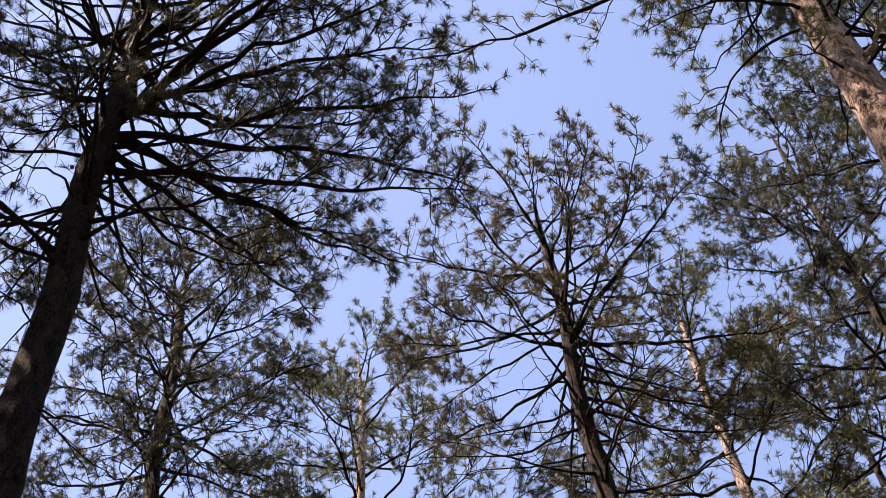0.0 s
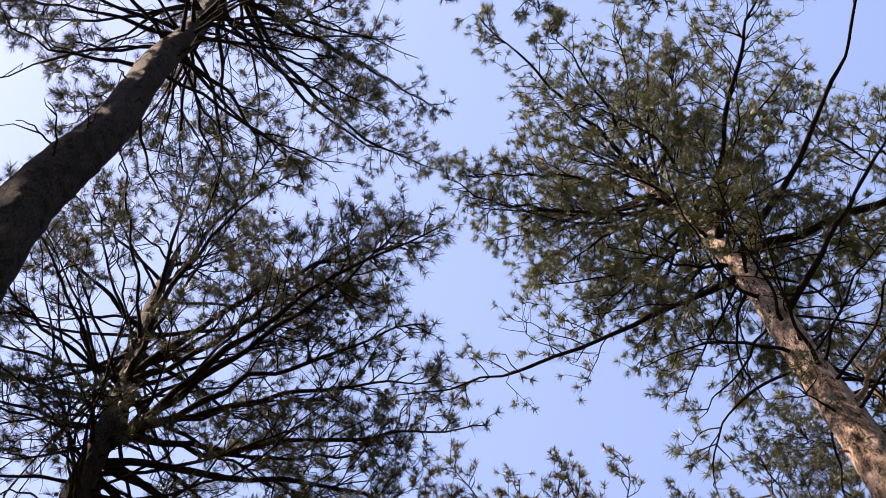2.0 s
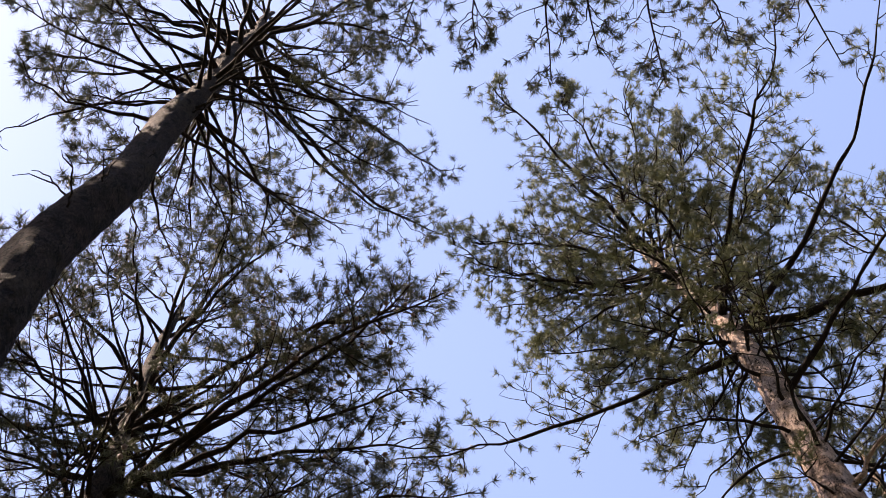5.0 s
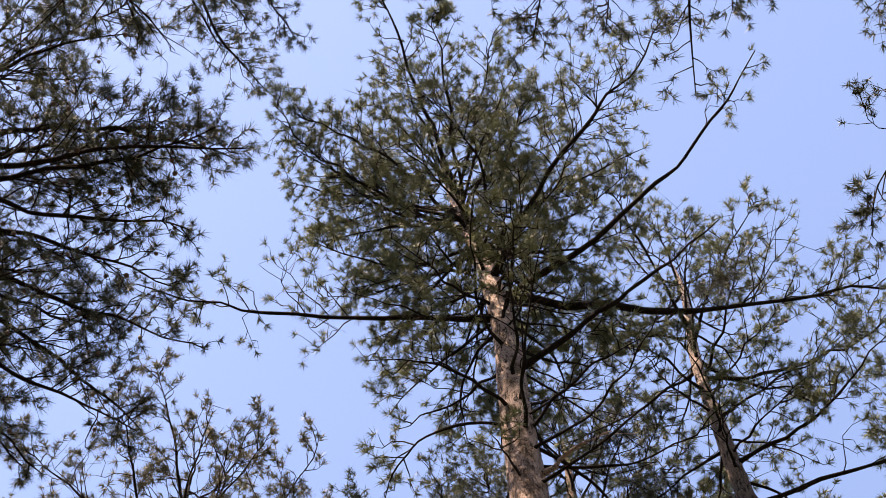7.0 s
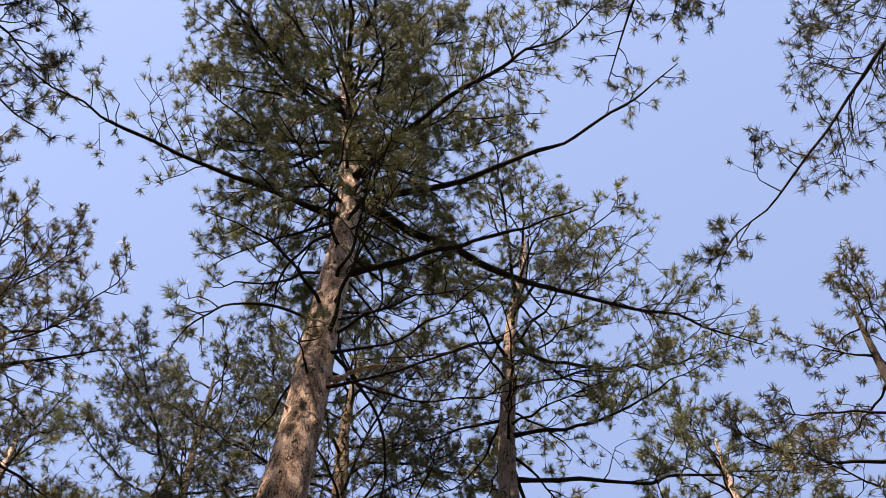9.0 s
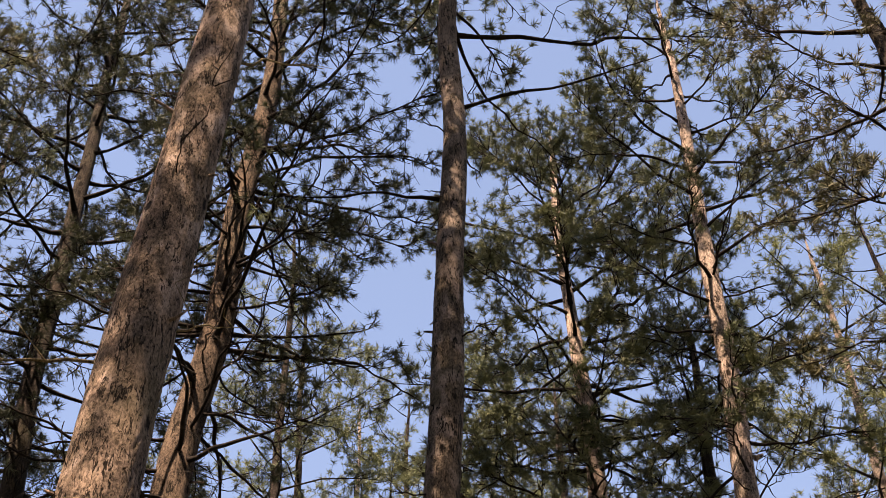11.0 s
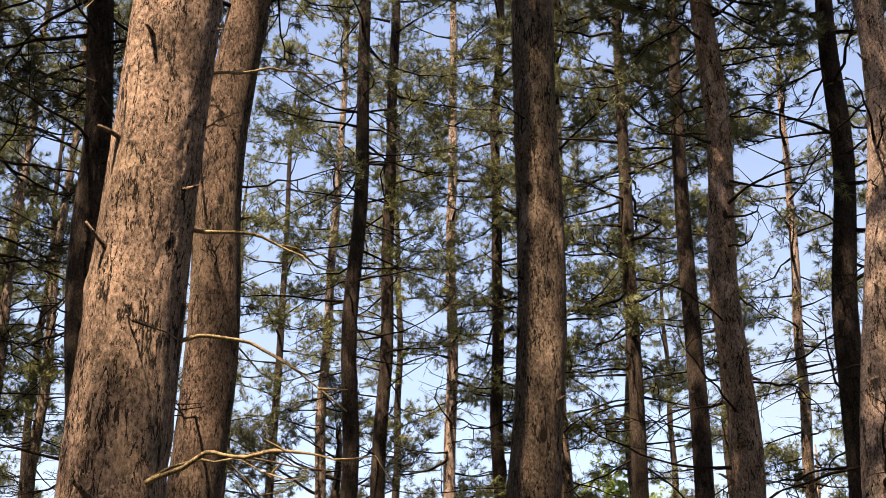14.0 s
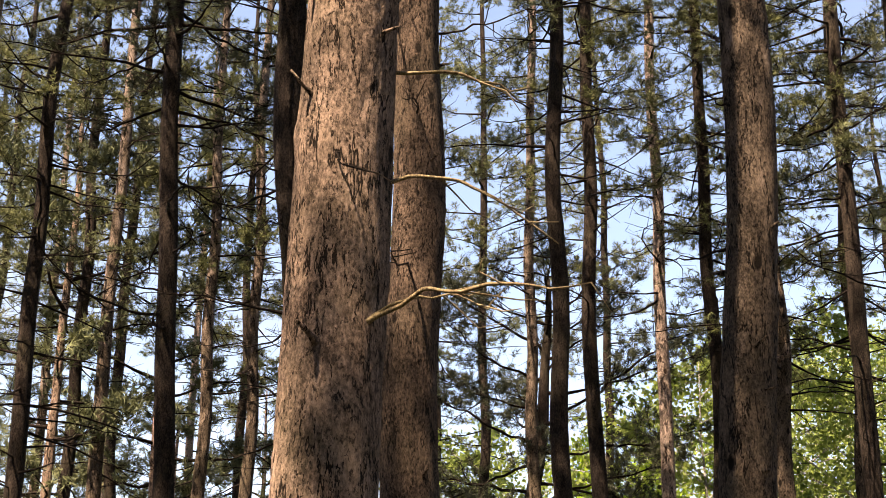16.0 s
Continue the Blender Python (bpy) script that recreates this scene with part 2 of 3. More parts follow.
def tube(shape, pts, radii, sides=5, cap=True):
    """A closed tapered tube along points."""
    pts, radii = np.asarray(pts, float), np.asarray(radii, float)
    n = len(pts)
    tan = unit(np.gradient(pts, axis=0))
    ref = np.array([0.0, 0.0, 1.0]) if abs(tan[0, 2]) < 0.8 else np.array([1.0, 0.0, 0.0])
    a = unit(np.cross(tan, ref))
    b = np.cross(tan, a)
    ang = np.linspace(0, 2 * np.pi, sides, endpoint=False)
    ring = a[:, None] * np.cos(ang)[None, :, None] + b[:, None] * np.sin(ang)[None, :, None]
    v = (pts[:, None] + ring * radii[:, None, None]).reshape(-1, 3)
    v = np.concatenate([v, pts[-1:]])
    i, j = np.meshgrid(np.arange(n - 1), np.arange(sides), indexing="ij")
    p, q = i * sides + j, i * sides + (j + 1) % sides
    tri = np.concatenate([np.stack([p, q, q + sides], -1).reshape(-1, 3), np.stack([p, q + sides, p + sides], -1).reshape(-1, 3)])
    last = (n - 1) * sides
    if not cap:
        shape.add(v, tri)
        return
    ends = np.stack([np.arange(sides) + last, (np.arange(sides) + 1) % sides + last, np.full(sides, n * sides)], -1)
    shape.add(v, np.concatenate([tri, ends]))


def needles(shape, at, way, rng, count, length, width, shoot):
    """Tufts of needles: round each shoot end thin blades burst out to all sides, a few of them straight ahead."""
    size = np.repeat(rng.uniform(0.72, 1.12, (len(at), 1)), count, 0)
    at, way = np.repeat(at, count, 0), np.repeat(way, count, 0)
    m = len(at)
    u = rng.random((m, 1))
    spread = unit(np.cross(way, rng.normal(size=(m, 3))))
    open_to = 0.2 + 0.75 * rng.random((m, 1)) + 0.75 * u
    d = way * np.cos(open_to) + spread * np.sin(open_to)
    base = at - way * shoot * u
    ln = length * size * rng.uniform(0.75, 1.15, (m, 1))
    side = unit(np.cross(d, rng.normal(size=(m, 3)))) * width * 0.5
    tip = base + d * ln
    tip[:, 2] -= 0.05 * ln[:, 0]
    v = np.stack([base - side, base + side, tip], 1).reshape(-1, 3)
    shape.add(v, np.arange(3 * m).reshape(-1, 3))


def smooth_line(pts, times):
    """More points along a line, on a curve through the given ones."""
    p = np.concatenate([2 * pts[:1] - pts[1:2], pts, 2 * pts[-1:] - pts[-2:-1]])
    out = []
    for i in range(len(pts) - 1):
        a, b, c, d = p[i:i + 4]
        for k in range(times):
            f = k / times
            out.append(0.5 * (2 * b + (c - a) * f + (2 * a - 5 * b + 4 * c - d) * f ** 2 + (3 * b - a - 3 * c + d) * f ** 3))
    return np.array(out + [pts[-1]])


def cone_blob(shape, at, size, rng):
    """A pine cone: a small scaly egg hanging from its twig."""
    rings = np.array([0.25, 0.85, 1.0, 0.7, 0.2])
    pts = at + np.linspace(0, -1, 5)[:, None] * np.array([rng.normal() * 0.2, rng.normal() * 0.2, 1.0]) * size * 1.5
    tube(shape, pts, rings * size * 0.62 * rng.uniform(0.9, 1.1, 5), 6)


# ---- pine ----
def lerp_bend(bend, h):
    """Sideways offset of a trunk at a height, smooth between the few given heights."""
    hs = [b[0] for b in bend]
    h = np.asarray(h, float)
    k = 0.6
    return sum(np.interp(h + o * k, hs, [b[1] for b in bend]) for o in (-1, 0, 1)) / 3


class Pine:
    def __init__(self, bearing, away, label, seed, height, girth, bend=((0, 0), (20, 0)), top_girth=0.05,
                 mat=BARK, leaf=NEEDLE, detail=1.0, rough=0.0, relief=1.0, name="pine_tree", group="pines of the wood"):
        self.rng = np.random.default_rng(seed)
        a = radians(bearing)
        self.bearing = bearing
        self.base = np.array([away * math.sin(a), away * math.cos(a), ground_height(away * math.sin(a), away * math.cos(a)) - 0.02])
        self.across = np.array([math.cos(a), -math.sin(a), 0.0])
        self.height, self.girth, self.top, self.bend = height, girth, top_girth, bend
        self.detail, self.mat, self.leaf = detail, mat, leaf
        self.root = new(name)
        self.root.location = self.base
        tagged(self.root, label, "pine tree", group)
        self.ends, self.ways, self.cones = [], [], []
        self.rough, self.relief = rough, relief
        self.trunk()

    def axis(self, h):
        """A point of the trunk's middle at a height, from the base."""
        p = self.across * lerp_bend(self.bend, h)[..., None] if np.ndim(h) else self.across * float(lerp_bend(self.bend, h))
        q = np.array(p, float)
        q[..., 2] = h
        return q

    def radius(self, h):
        t = np.clip(np.asarray(h, float) / self.height, 0, 1)
        flare = 0.35 * np.exp(-np.asarray(h, float) / 0.35)
        return 0.5 * (self.girth * (1 - t) ** 0.55 * (1 + flare) + self.top * t * 0.4)

    def trunk(self):
        rng, s = self.rng, Shape()
        fine = self.rough > 0
        sides = 90 if self.rough > 1 else 36 if fine else 12
        n = 480 if self.rough > 1 else 360 if self.relief > 1 else 230 if fine else 40
        h = np.linspace(0, self.height, n) if not fine else self.height * np.linspace(0, 1, n) ** 1.25
        c, r = self.axis(h), self.radius(h)
        wob = rng.normal(size=(2, 6))
        c[:, 0] += sum(0.012 * wob[0, k] * np.sin(h * (0.5 + 0.33 * k) + k) for k in range(6)) * np.minimum(1, h / 3)
        c[:, 1] += sum(0.012 * wob[1, k] * np.sin(h * (0.45 + 0.31 * k) + 2 * k) for k in range(6)) * np.minimum(1, h / 3)
        ang = np.linspace(0, 2 * np.pi, sides, endpoint=False)
        ring = np.stack([np.cos(ang), np.sin(ang), 0 * ang], -1)
        rr = np.repeat(r[:, None], sides, 1)
        # knots and swellings at the old whorls
        rr *= 1 + 0.03 * np.sin(ang[None] * 3 + h[:, None] * 1.7) + 0.02 * np.sin(ang[None] * 2 - h[:, None] * 3.1)
        for hk in np.arange(1.0, self.height, 0.62):
            a0 = rng.uniform(0, 6.28)
            g = np.exp(-((h - hk) / 0.07) ** 2)[:, None] * np.exp(-(np.angle(np.exp(1j * (ang - a0))) / 0.35) ** 2)[None]
            rr += g * rng.uniform(0.03, 0.09) * r[:, None]
        if fine:
            off = rng.uniform(0, 50)
            for i in range(n):
                for j in range(sides):
                    p = Vector((c[i, 0] + ring[j, 0] * r[i] + off, c[i, 1] + ring[j, 1] * r[i], h[i]))
                    w = noise.noise(Vector((p.x * 11, p.y * 11, p.z * 2.6))) + 0.4 * noise.noise(Vector((p.x * 26, p.y * 26, p.z * 7)))
                    gap = min(1.0, abs(w) / (0.05 + 0.16 * max(0.0, 0.35 + noise.noise(p * 2.2))))
                    rr[i, j] += self.relief * (gap - 1) * 0.004 + (self.relief - 1) * 0.009 * noise.noise(Vector((p.x * 14, p.y * 14, p.z * 6))) + 0.004 * noise.noise(Vector((p.x * 40, p.y * 40, p.z * 22))) + 0.003 * noise.noise(p * 7)
        v = (c[:, None] + ring[None] * rr[..., None]).reshape(-1, 3)
        i, j = np.meshgrid(np.arange(n - 1), np.arange(sides), indexing="ij")
        p, q = i * sides + j, i * sides + (j + 1) % sides
        s.add(v, np.concatenate([np.stack([p, q, q + sides], -1).reshape(-1, 3), np.stack([p, q + sides, p + sides], -1).reshape(-1, 3)]))
        part("trunk", s, self.mat, self.root)

    def spray(self, s, start, way, length, r0, level):
        """A side branch with its own twigs, curving up at the end; its last stretch carries needles."""
        rng = self.rng
        n = (6 if level else self.fine_twigs) if self.detail >= 1 else (3 if level else 2)
        t = np.linspace(0, 1, n)[:, None]
        lift = np.array([0, 0, 1.0]) * length * rng.uniform(-0.05, 0.34)
        curl = np.cross(way, rng.normal(size=3)) * length * 0.36
        pts = start + way * length * t + lift * t ** 2 + curl * np.sin(t * rng.uniform(1.6, 4.5)) * t + rng.normal(size=(n, 3)) * length * 0.025 * np.minimum(1, t * 3)
        tube(s, pts, r0 * (1 - 0.7 * t[:, 0]), 3, False)
        d = unit(pts[-1] - pts[-2])
        if level or rng.random() < self.green:
            self.ends.append(pts[-1])
            self.ways.append(d)
        for f in rng.uniform(0.35, 0.95, rng.poisson(self.fill * (1.5 if length > 0.3 else 1.0))):
            q = f * (n - 1)
            i = min(int(q), n - 2)
            self.ends.append(pts[i] + (pts[i + 1] - pts[i]) * (q - i) + rng.normal(size=3) * self.loose)
            self.ways.append(unit(d + rng.normal(size=3) * 0.6))
        if level > 0:
            k = max(2, int(length * self.density * rng.uniform(0.8, 1.25)))
            for f in np.sort(rng.uniform(0.25, 0.97, k)):
                q = f * (n - 1)
                i = min(int(q), n - 2)
                p = pts[i] + (pts[i + 1] - pts[i]) * (q - i)
                w = unit(d * rng.uniform(0.3, 1.0) + rng.normal(size=3) * 0.62 + np.array([0, 0, 0.18]))
                self.spray(s, p, w, max(0.14, min(0.55, length * rng.uniform(0.3, 0.6))), max(0.0048, r0 * 0.5), level - 1)
                if self.cone_share and rng.random() < self.cone_share:
                    self.cones.append(p + w * 0.05)

    fill, loose, green, fine_twigs = 0.4, 0.03, 0.94, 3

    def branch(self, h, bearing, length, rise, side=0.0, sag=0.0, thick=1.0, leafy=1.0, name="branch", mat=None, bare_to=0.3, label="", wiggle=1.2):
        """One main branch from the trunk, to a tip at that bearing, length and rise, bowed sideways and down."""
        rng, s = self.rng, Shape()
        a = radians(bearing)
        u = np.array([math.sin(a), math.cos(a), 0.0])
        x = np.array([u[1], -u[0], 0.0])
        p0 = self.axis(h) + u * float(self.radius(h)) * 0.5
        tip = self.axis(h) + u * length + np.array([0, 0, rise])
        n = (14 if length > 2.2 else 10) if self.detail >= 1 else 6
        t = np.linspace(0, 1, n)
        bow = 4 * t * (1 - t)
        pts = p0 + (tip - p0) * t[:, None] + x * (side * bow)[:, None] + np.array([0, 0, 1.0]) * (sag * bow)[:, None]
        e1, e2 = np.cross(u, [0, 0, 1.0]), np.array([0, 0, 1.0])
        for k in range(3):
            amp = 0.03 * wiggle * self.wave * length / (1 + k)
            pts += (e1 * rng.normal() + e2 * rng.normal())[None] * (amp * np.sin(t * (3.2 + 3.1 * k) + rng.uniform(0, 6)) * t * (1.25 - t))[:, None]
        span = float(np.linalg.norm(tip - p0))
        pts[1:-1] += rng.normal(size=(n - 2, 3)) * (0.006 + 0.005 * span)
        r0 = min(float(self.radius(h)) * 0.5, (0.005 + 0.0082 * span) * thick)
        rad = r0 * (1 - 0.9 * t) + 0.002
        rad *= rng.uniform(0.86, 1.16, n)
        rad[0] *= 1.3
        if self.detail >= 1:
            tube(s, smooth_line(pts, 2), np.interp(np.linspace(0, 1, 2 * n - 1), t, rad), 6)
        else:
            tube(s, pts, rad, 4)
        self.density = 6.5 * self.detail_density
        if leafy > 0:
            k = max(3, int(span * 9.0 * leafy * self.detail_density))
            for f in np.sort(rng.uniform(bare_to, 0.99, k)):
                q = f * (n - 1)
                i = min(int(q), n - 2)
                p = pts[i] + (pts[i + 1] - pts[i]) * (q - i)
                d = unit(pts[i + 1] - pts[i])
                sgn = 1 if rng.random() < 0.5 else -1
                w = unit(d * rng.uniform(0.35, 0.9) + sgn * np.cross(d, [0, 0, 1.0]) * rng.uniform(0.3, 1.0) + np.array([0, 0, 1.0]) * rng.uniform(-0.25, 0.6))
                ln = (0.22 + 0.34 * span * (1 - f) * rng.uniform(0.5, 1.1)) * rng.uniform(0.7, 1.2)
                self.spray(s, p, w, min(ln, 1.1), max(0.008, r0 * 0.36 * (1.1 - f)), 1)
            self.ends.append(tip + 0)
            self.ways.append(unit(pts[-1] - pts[-2]))
        else:
            for f in rng.uniform(0.25, 0.97, int(span * self.twigs)):
                i = min(int(f * (n - 1)), n - 2)
                p = pts[i] + (pts[i + 1] - pts[i]) * (f * (n - 1) - i)
                d = unit(pts[i + 1] - pts[i])
                w = unit(d + rng.normal(size=3) * 0.8)
                ln = rng.uniform(0.1, 0.3 + 0.12 * span)
                u4 = np.linspace(0, 1, 4)[:, None]
                tube(s, p + w * ln * u4 + np.cross(w, rng.normal(size=3)) * ln * 0.3 * np.sin(u4 * 3) * u4, [0.0055, 0.0045, 0.0035, 0.002], 3)
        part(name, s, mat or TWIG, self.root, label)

    detail_density = 1.0
    density = 6.5
    cone_share = 0.0
    twigs = 5.5
    wave = 1.0

    def crown(self, low, high, reach, number, leafy=1.0, droop=0.0, bare=0.34, thick=1.0):
        """The other branches, whorl by whorl: long and level below, short and steep at the top."""
        rng = self.rng
        turn = rng.uniform(0, 360)
        for k in range(number):
            f = (k + rng.uniform(0, 0.8)) / number
            h = low + (high - low) * f
            turn += 137.5 + rng.normal() * 18
            profile = (0.55 + 0.9 * f) if f < 0.45 else (0.955 * (1 - ((f - 0.45) / 0.62) ** 2) + 0.02)
            ln = max(0.35, reach * profile * rng.uniform(0.72, 1.15))
            pitch = -0.12 + 0.95 * f ** 1.4 + rng.normal() * 0.1 - droop
            self.branch(min(h, self.height - 0.1), turn, ln, ln * pitch, rng.normal() * 0.07 * ln, -0.05 * ln + 0.04, thick, leafy, bare_to=bare)

    def dead(self, low, high, number, length=0.9, mat=None):
        """Bare dead branches below the crown."""
        rng = self.rng
        for k in range(number):
            h = low + (high - low) * (k + rng.random()) / number
            ln = length * rng.uniform(0.35, 1.25)
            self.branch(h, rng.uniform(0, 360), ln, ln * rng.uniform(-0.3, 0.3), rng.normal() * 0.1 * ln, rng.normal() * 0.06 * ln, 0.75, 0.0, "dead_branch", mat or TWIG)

    def stubs(self, low, high, number, length=0.07, thick=0.011):
        """Short snags of broken branches left on the trunk."""
        rng = self.rng
        for k in range(number):
            h = low + (high - low) * (k + rng.random()) / number
            b = rng.uniform(0, 360)
            ln = length * rng.uniform(0.5, 1.6)
            u = np.array([math.sin(radians(b)), math.cos(radians(b)), rng.uniform(-0.3, 0.5)])
            r = float(self.radius(h))
            p = self.axis(h) + u * r * 0.8
            q = np.linspace(0, 1, 4)[:, None]
            s = Shape()
            tube(s, p + u * (ln + 0.2 * r) * q + rng.normal(size=3) * 0.012 * q ** 2, rng.uniform(0.6, 1.1) * thick * np.array([2.0, 1.2, 1.0, 0.6]), 6)
            part("branch_stub", s, self.mat, self.root)

    def finish(self, count, length=0.12, width=0.0035, shoot=0.14):
        rng = self.rng
        if self.ends:
            s = Shape()
            needles(s, np.array(self.ends), np.array(self.ways), rng, count, length, width, shoot)
            part("needles", s, self.leaf, self.root, smooth=False)
        if self.cones:
            s = Shape()
            for c in self.cones:
                cone_blob(s, np.asarray(c), rng.uniform(0.03, 0.042), rng)
            tagged(part("cones", s, CONE, self.root, "small dark brown pine cones"), kind="stuff")


# ---- ground ----
def ground_height(x, y):
    """Level round the middle, gently uneven farther off."""
    r = math.hypot(x, y)
    return (0.12 * math.sin(x * 0.21 + 1) * math.cos(y * 0.17) + 0.05 * math.sin(x * 0.7) * math.sin(y * 0.6)) * min(1.0, r / 12)


def build_ground():
    s = Shape()
    rad = np.concatenate([np.linspace(0.0, 60, 61), np.geomspace(66, 3000, 26)])
    ang = np.linspace(0, 2 * np.pi, 72, endpoint=False)
    v = np.array([[r * math.cos(a), r * math.sin(a), ground_height(r * math.cos(a), r * math.sin(a)) if r < 300 else 0.0] for r in rad for a in ang])
    i, j = np.meshgrid(np.arange(len(rad) - 1), np.arange(72), indexing="ij")
    p, q = i * 72 + j, i * 72 + (j + 1) % 72
    s.add(v, np.concatenate([np.stack([p, p + 72, q + 72], -1).reshape(-1, 3), np.stack([p, q + 72, q], -1).reshape(-1, 3)]))
    ob = new("ground", s.mesh("ground", FLOOR))
    tagged(ob, "needle-strewn forest floor with moss patches", "ground", kind="structure")


build_ground()

# ---- the near pines ----
# main branches: height, bearing, length, rise, bow sideways, bow upwards, thickness
t = Pine(-11.8, 5.8, "tall grey-brown pine with plated bark and broken dead branchlets", 11, 20.5, 0.465,
         bend=((0, 0), (4.5, 0.05), (8, 0.2), (13, 0.5), (16, 0.5), (20.5, 0.25)), rough=2)
t.fine_twigs = 4
for h, b, ln, rise, side, th, leafy, bare in (
        (15.0, -113, 3.7, 0.92, 0.18, 1.0, 0.6, 0.35), (13.7, 101, 2.34, 0.7, -0.06, 1.5, 0.0, 0.5), (15.9, 124, 3.29, 1.15, 0.07, 1.1, 1.0, 0.4),
        (15.6, 65, 5.26, 1.0, -0.17, 1.0, 0.7, 0.5), (15.3, 110, 3.66, 1.28, -0.34, 1.1, 0.15, 0.4), (17.7, -140, 2.63, 1.05, 0.3, 1.0, 1.2, 0.3),
        (12.7, -77, 1.42, 0.0, -0.33, 1.1, 0.5, 0.5), (14.8, -34, 1.28, -0.13, -0.22, 1.2, 0.7, 0.4), (13.0, 71, 0.71, 0.07, 0.02, 1.0, 0.0, 0.3),
        (19.4, -178, 1.74, 1.04, 0.06, 1.0, 1.0, 0.2), (17.7, -179, 2.97, 1.49, 0.0, 1.1, 0.9, 0.25), (18.1, -131, 2.31, 0.92, 0.19, 1.0, 0.9, 0.2)):
    t.branch(h, b, ln, rise, side, 0.05, th, leafy, bare_to=bare, wiggle=1.3)
t.fill = 0.7
t.crown(14.8, 20.3, 2.3, 58, 1.05, bare=0.2)
t.crown(11.5, 15.2, 1.6, 10, 0.5)
t.dead(11.5, 18, 28, 1.6)
t.branch(11.6, 98, 0.77, 0.23, 0.05, 0.03, 2.6, 0.0, "branch_stub", BARK)
for h, b, ln, rise, sag in ((3.9, 72, 0.94, -0.22, 0.11), (4.4, 76, 0.82, -0.1, 0.06), (5.2, 72, 0.75, 0.14, 0.0),
                            (4.8, 80, 0.3, 0.15, 0.02), (5.9, 75, 0.5, 0.13, 0.0), (7.3, 70, 0.55, 0.23, 0.0), (5.75, -96, 1.15, -0.05, 0.0),
                            (7.05, -96, 1.1, -0.08, 0.0), (9.9, 72, 0.77, 0.3, 0.0), (4.8, -120, 0.32, 0.25, 0.0), (6.2, -140, 0.3, 0.22, -0.1),
                            (4.0, 168, 0.3, -0.16, 0.0), (9.3, 150, 0.4, 0.3, -0.05), (8.4, 170, 0.35, 0.2, 0.0)):
    t.branch(h, b, ln, rise, 0.03, sag, 0.75 if 60 < b < 82 or b == -96 else 0.5, 0.0, "dead_branchlet", DEAD if 60 < b < 82 or b == -96 else TWIG,
             label="dry yellowish dead branchlet" if 60 < b < 82 or b == -96 else "", wiggle=0.35)
# a long dry branch that leaves the front of the stem, bows up and forks
for h, b, ln, rise, sag, th in ((3.22, 122, 1.1, -0.03, 0.1, 0.85), (3.24, 116, 0.75, -0.05, 0.1, 0.55)):
    t.branch(h, b, ln, rise, -0.03, sag, th, 0.0, "dead_branch", DEAD, label="long dry yellowish dead branch", wiggle=0.3)
s = Shape()
hub = np.array([2.86, 1.08, 16.2])
lump = t.rng.normal(size=(60, 3)) * np.array([0.16, 0.16, 0.1])
needles(s, hub + lump, unit(lump), t.rng, 16, 0.12, 0.007, 0.12)
part("withered_needle_clump", s, NEEDLE_RUST, t.root, "dense brown clump of withered needles", smooth=False)
t.stubs(2.5, 13, 30, 0.08)
t.finish(36, 0.096, 0.007, 0.05)

t = Pine(-8.35, 10.2, "straight grey-brown pine standing behind another trunk", 12, 20.5, 0.45,
         bend=((0, 0), (8, 0.0), (12, 0.38), (16, 0.6), (20.5, 0.7)), rough=1, leaf=NEEDLE_SHADE, mat=BARK_BROWN_SHADE)
for h, b, ln, rise, side, th, leafy in ((13.9, 39, 1.48, -0.44, 0.02, 1.2, 0.4), (11.7, 92, 1.55, 0.15, -0.18, 1.2, 0.2), (13.9, 75, 2.27, 0.23, -0.04, 1.0, 0.7),
                                        (14.0, 89, 2.03, 0.41, 0.28, 1.0, 0.8), (10.7, 56, 1.23, -0.37, 0.19, 1.2, 0.2), (11.5, 65, 2.38, 0.24, 0.16, 1.0, 0.2)):
    t.branch(h, b, ln, rise, side, 0.05, th, leafy)
t.crown(11.5, 20.3, 2.3, 56, 1.0)
t.crown(9.6, 13.0, 2.6, 12, 0.5, droop=0.2, bare=0.5)
t.dead(3.5, 12, 12, 0.8)
t.stubs(3, 12, 16, 0.07)
t.dead(8.5, 15, 44, 2.1)
t.finish(30, 0.1, 0.0085, 0.05)

t = Pine(4.4, 8.3, "slender shade-darkened pine leaning slightly", 13, 20.5, 0.345,
         bend=((0, 0), (3, 0), (8.5, 0.27), (16, 0.42), (20.5, 0.9)), mat=BARK_PART_SHADE, rough=1)
for h, b, ln, rise, side, th, leafy in ((15.0, 109, 2.36, 0.47, -0.17, 1.0, 0.6), (14.2, 84, 3.14, 0.63, 0.02, 0.9, 0.3), (12.9, 108, 2.15, 0.22, -0.03, 0.9, 0.2),
                                        (14.5, 47, 2.03, -0.61, -0.26, 0.9, 0.2), (11.6, -82, 1.64, 0.16, -0.02, 0.9, 0.4), (17.0, 86, 2.88, 0.58, -0.33, 1.0, 0.8),
                                        (12.4, 47, 0.44, -0.09, -0.01, 1.6, 0.0)):
    t.branch(h, b, ln, rise, side, 0.04, th, leafy)
t.cone_share = 0.04
t.crown(14.6, 20.4, 2.0, 34, 0.95)
t.dead(3, 14, 12, 0.5)
t.stubs(2.5, 14, 30, 0.07)
t.finish(30, 0.1, 0.0085, 0.05)

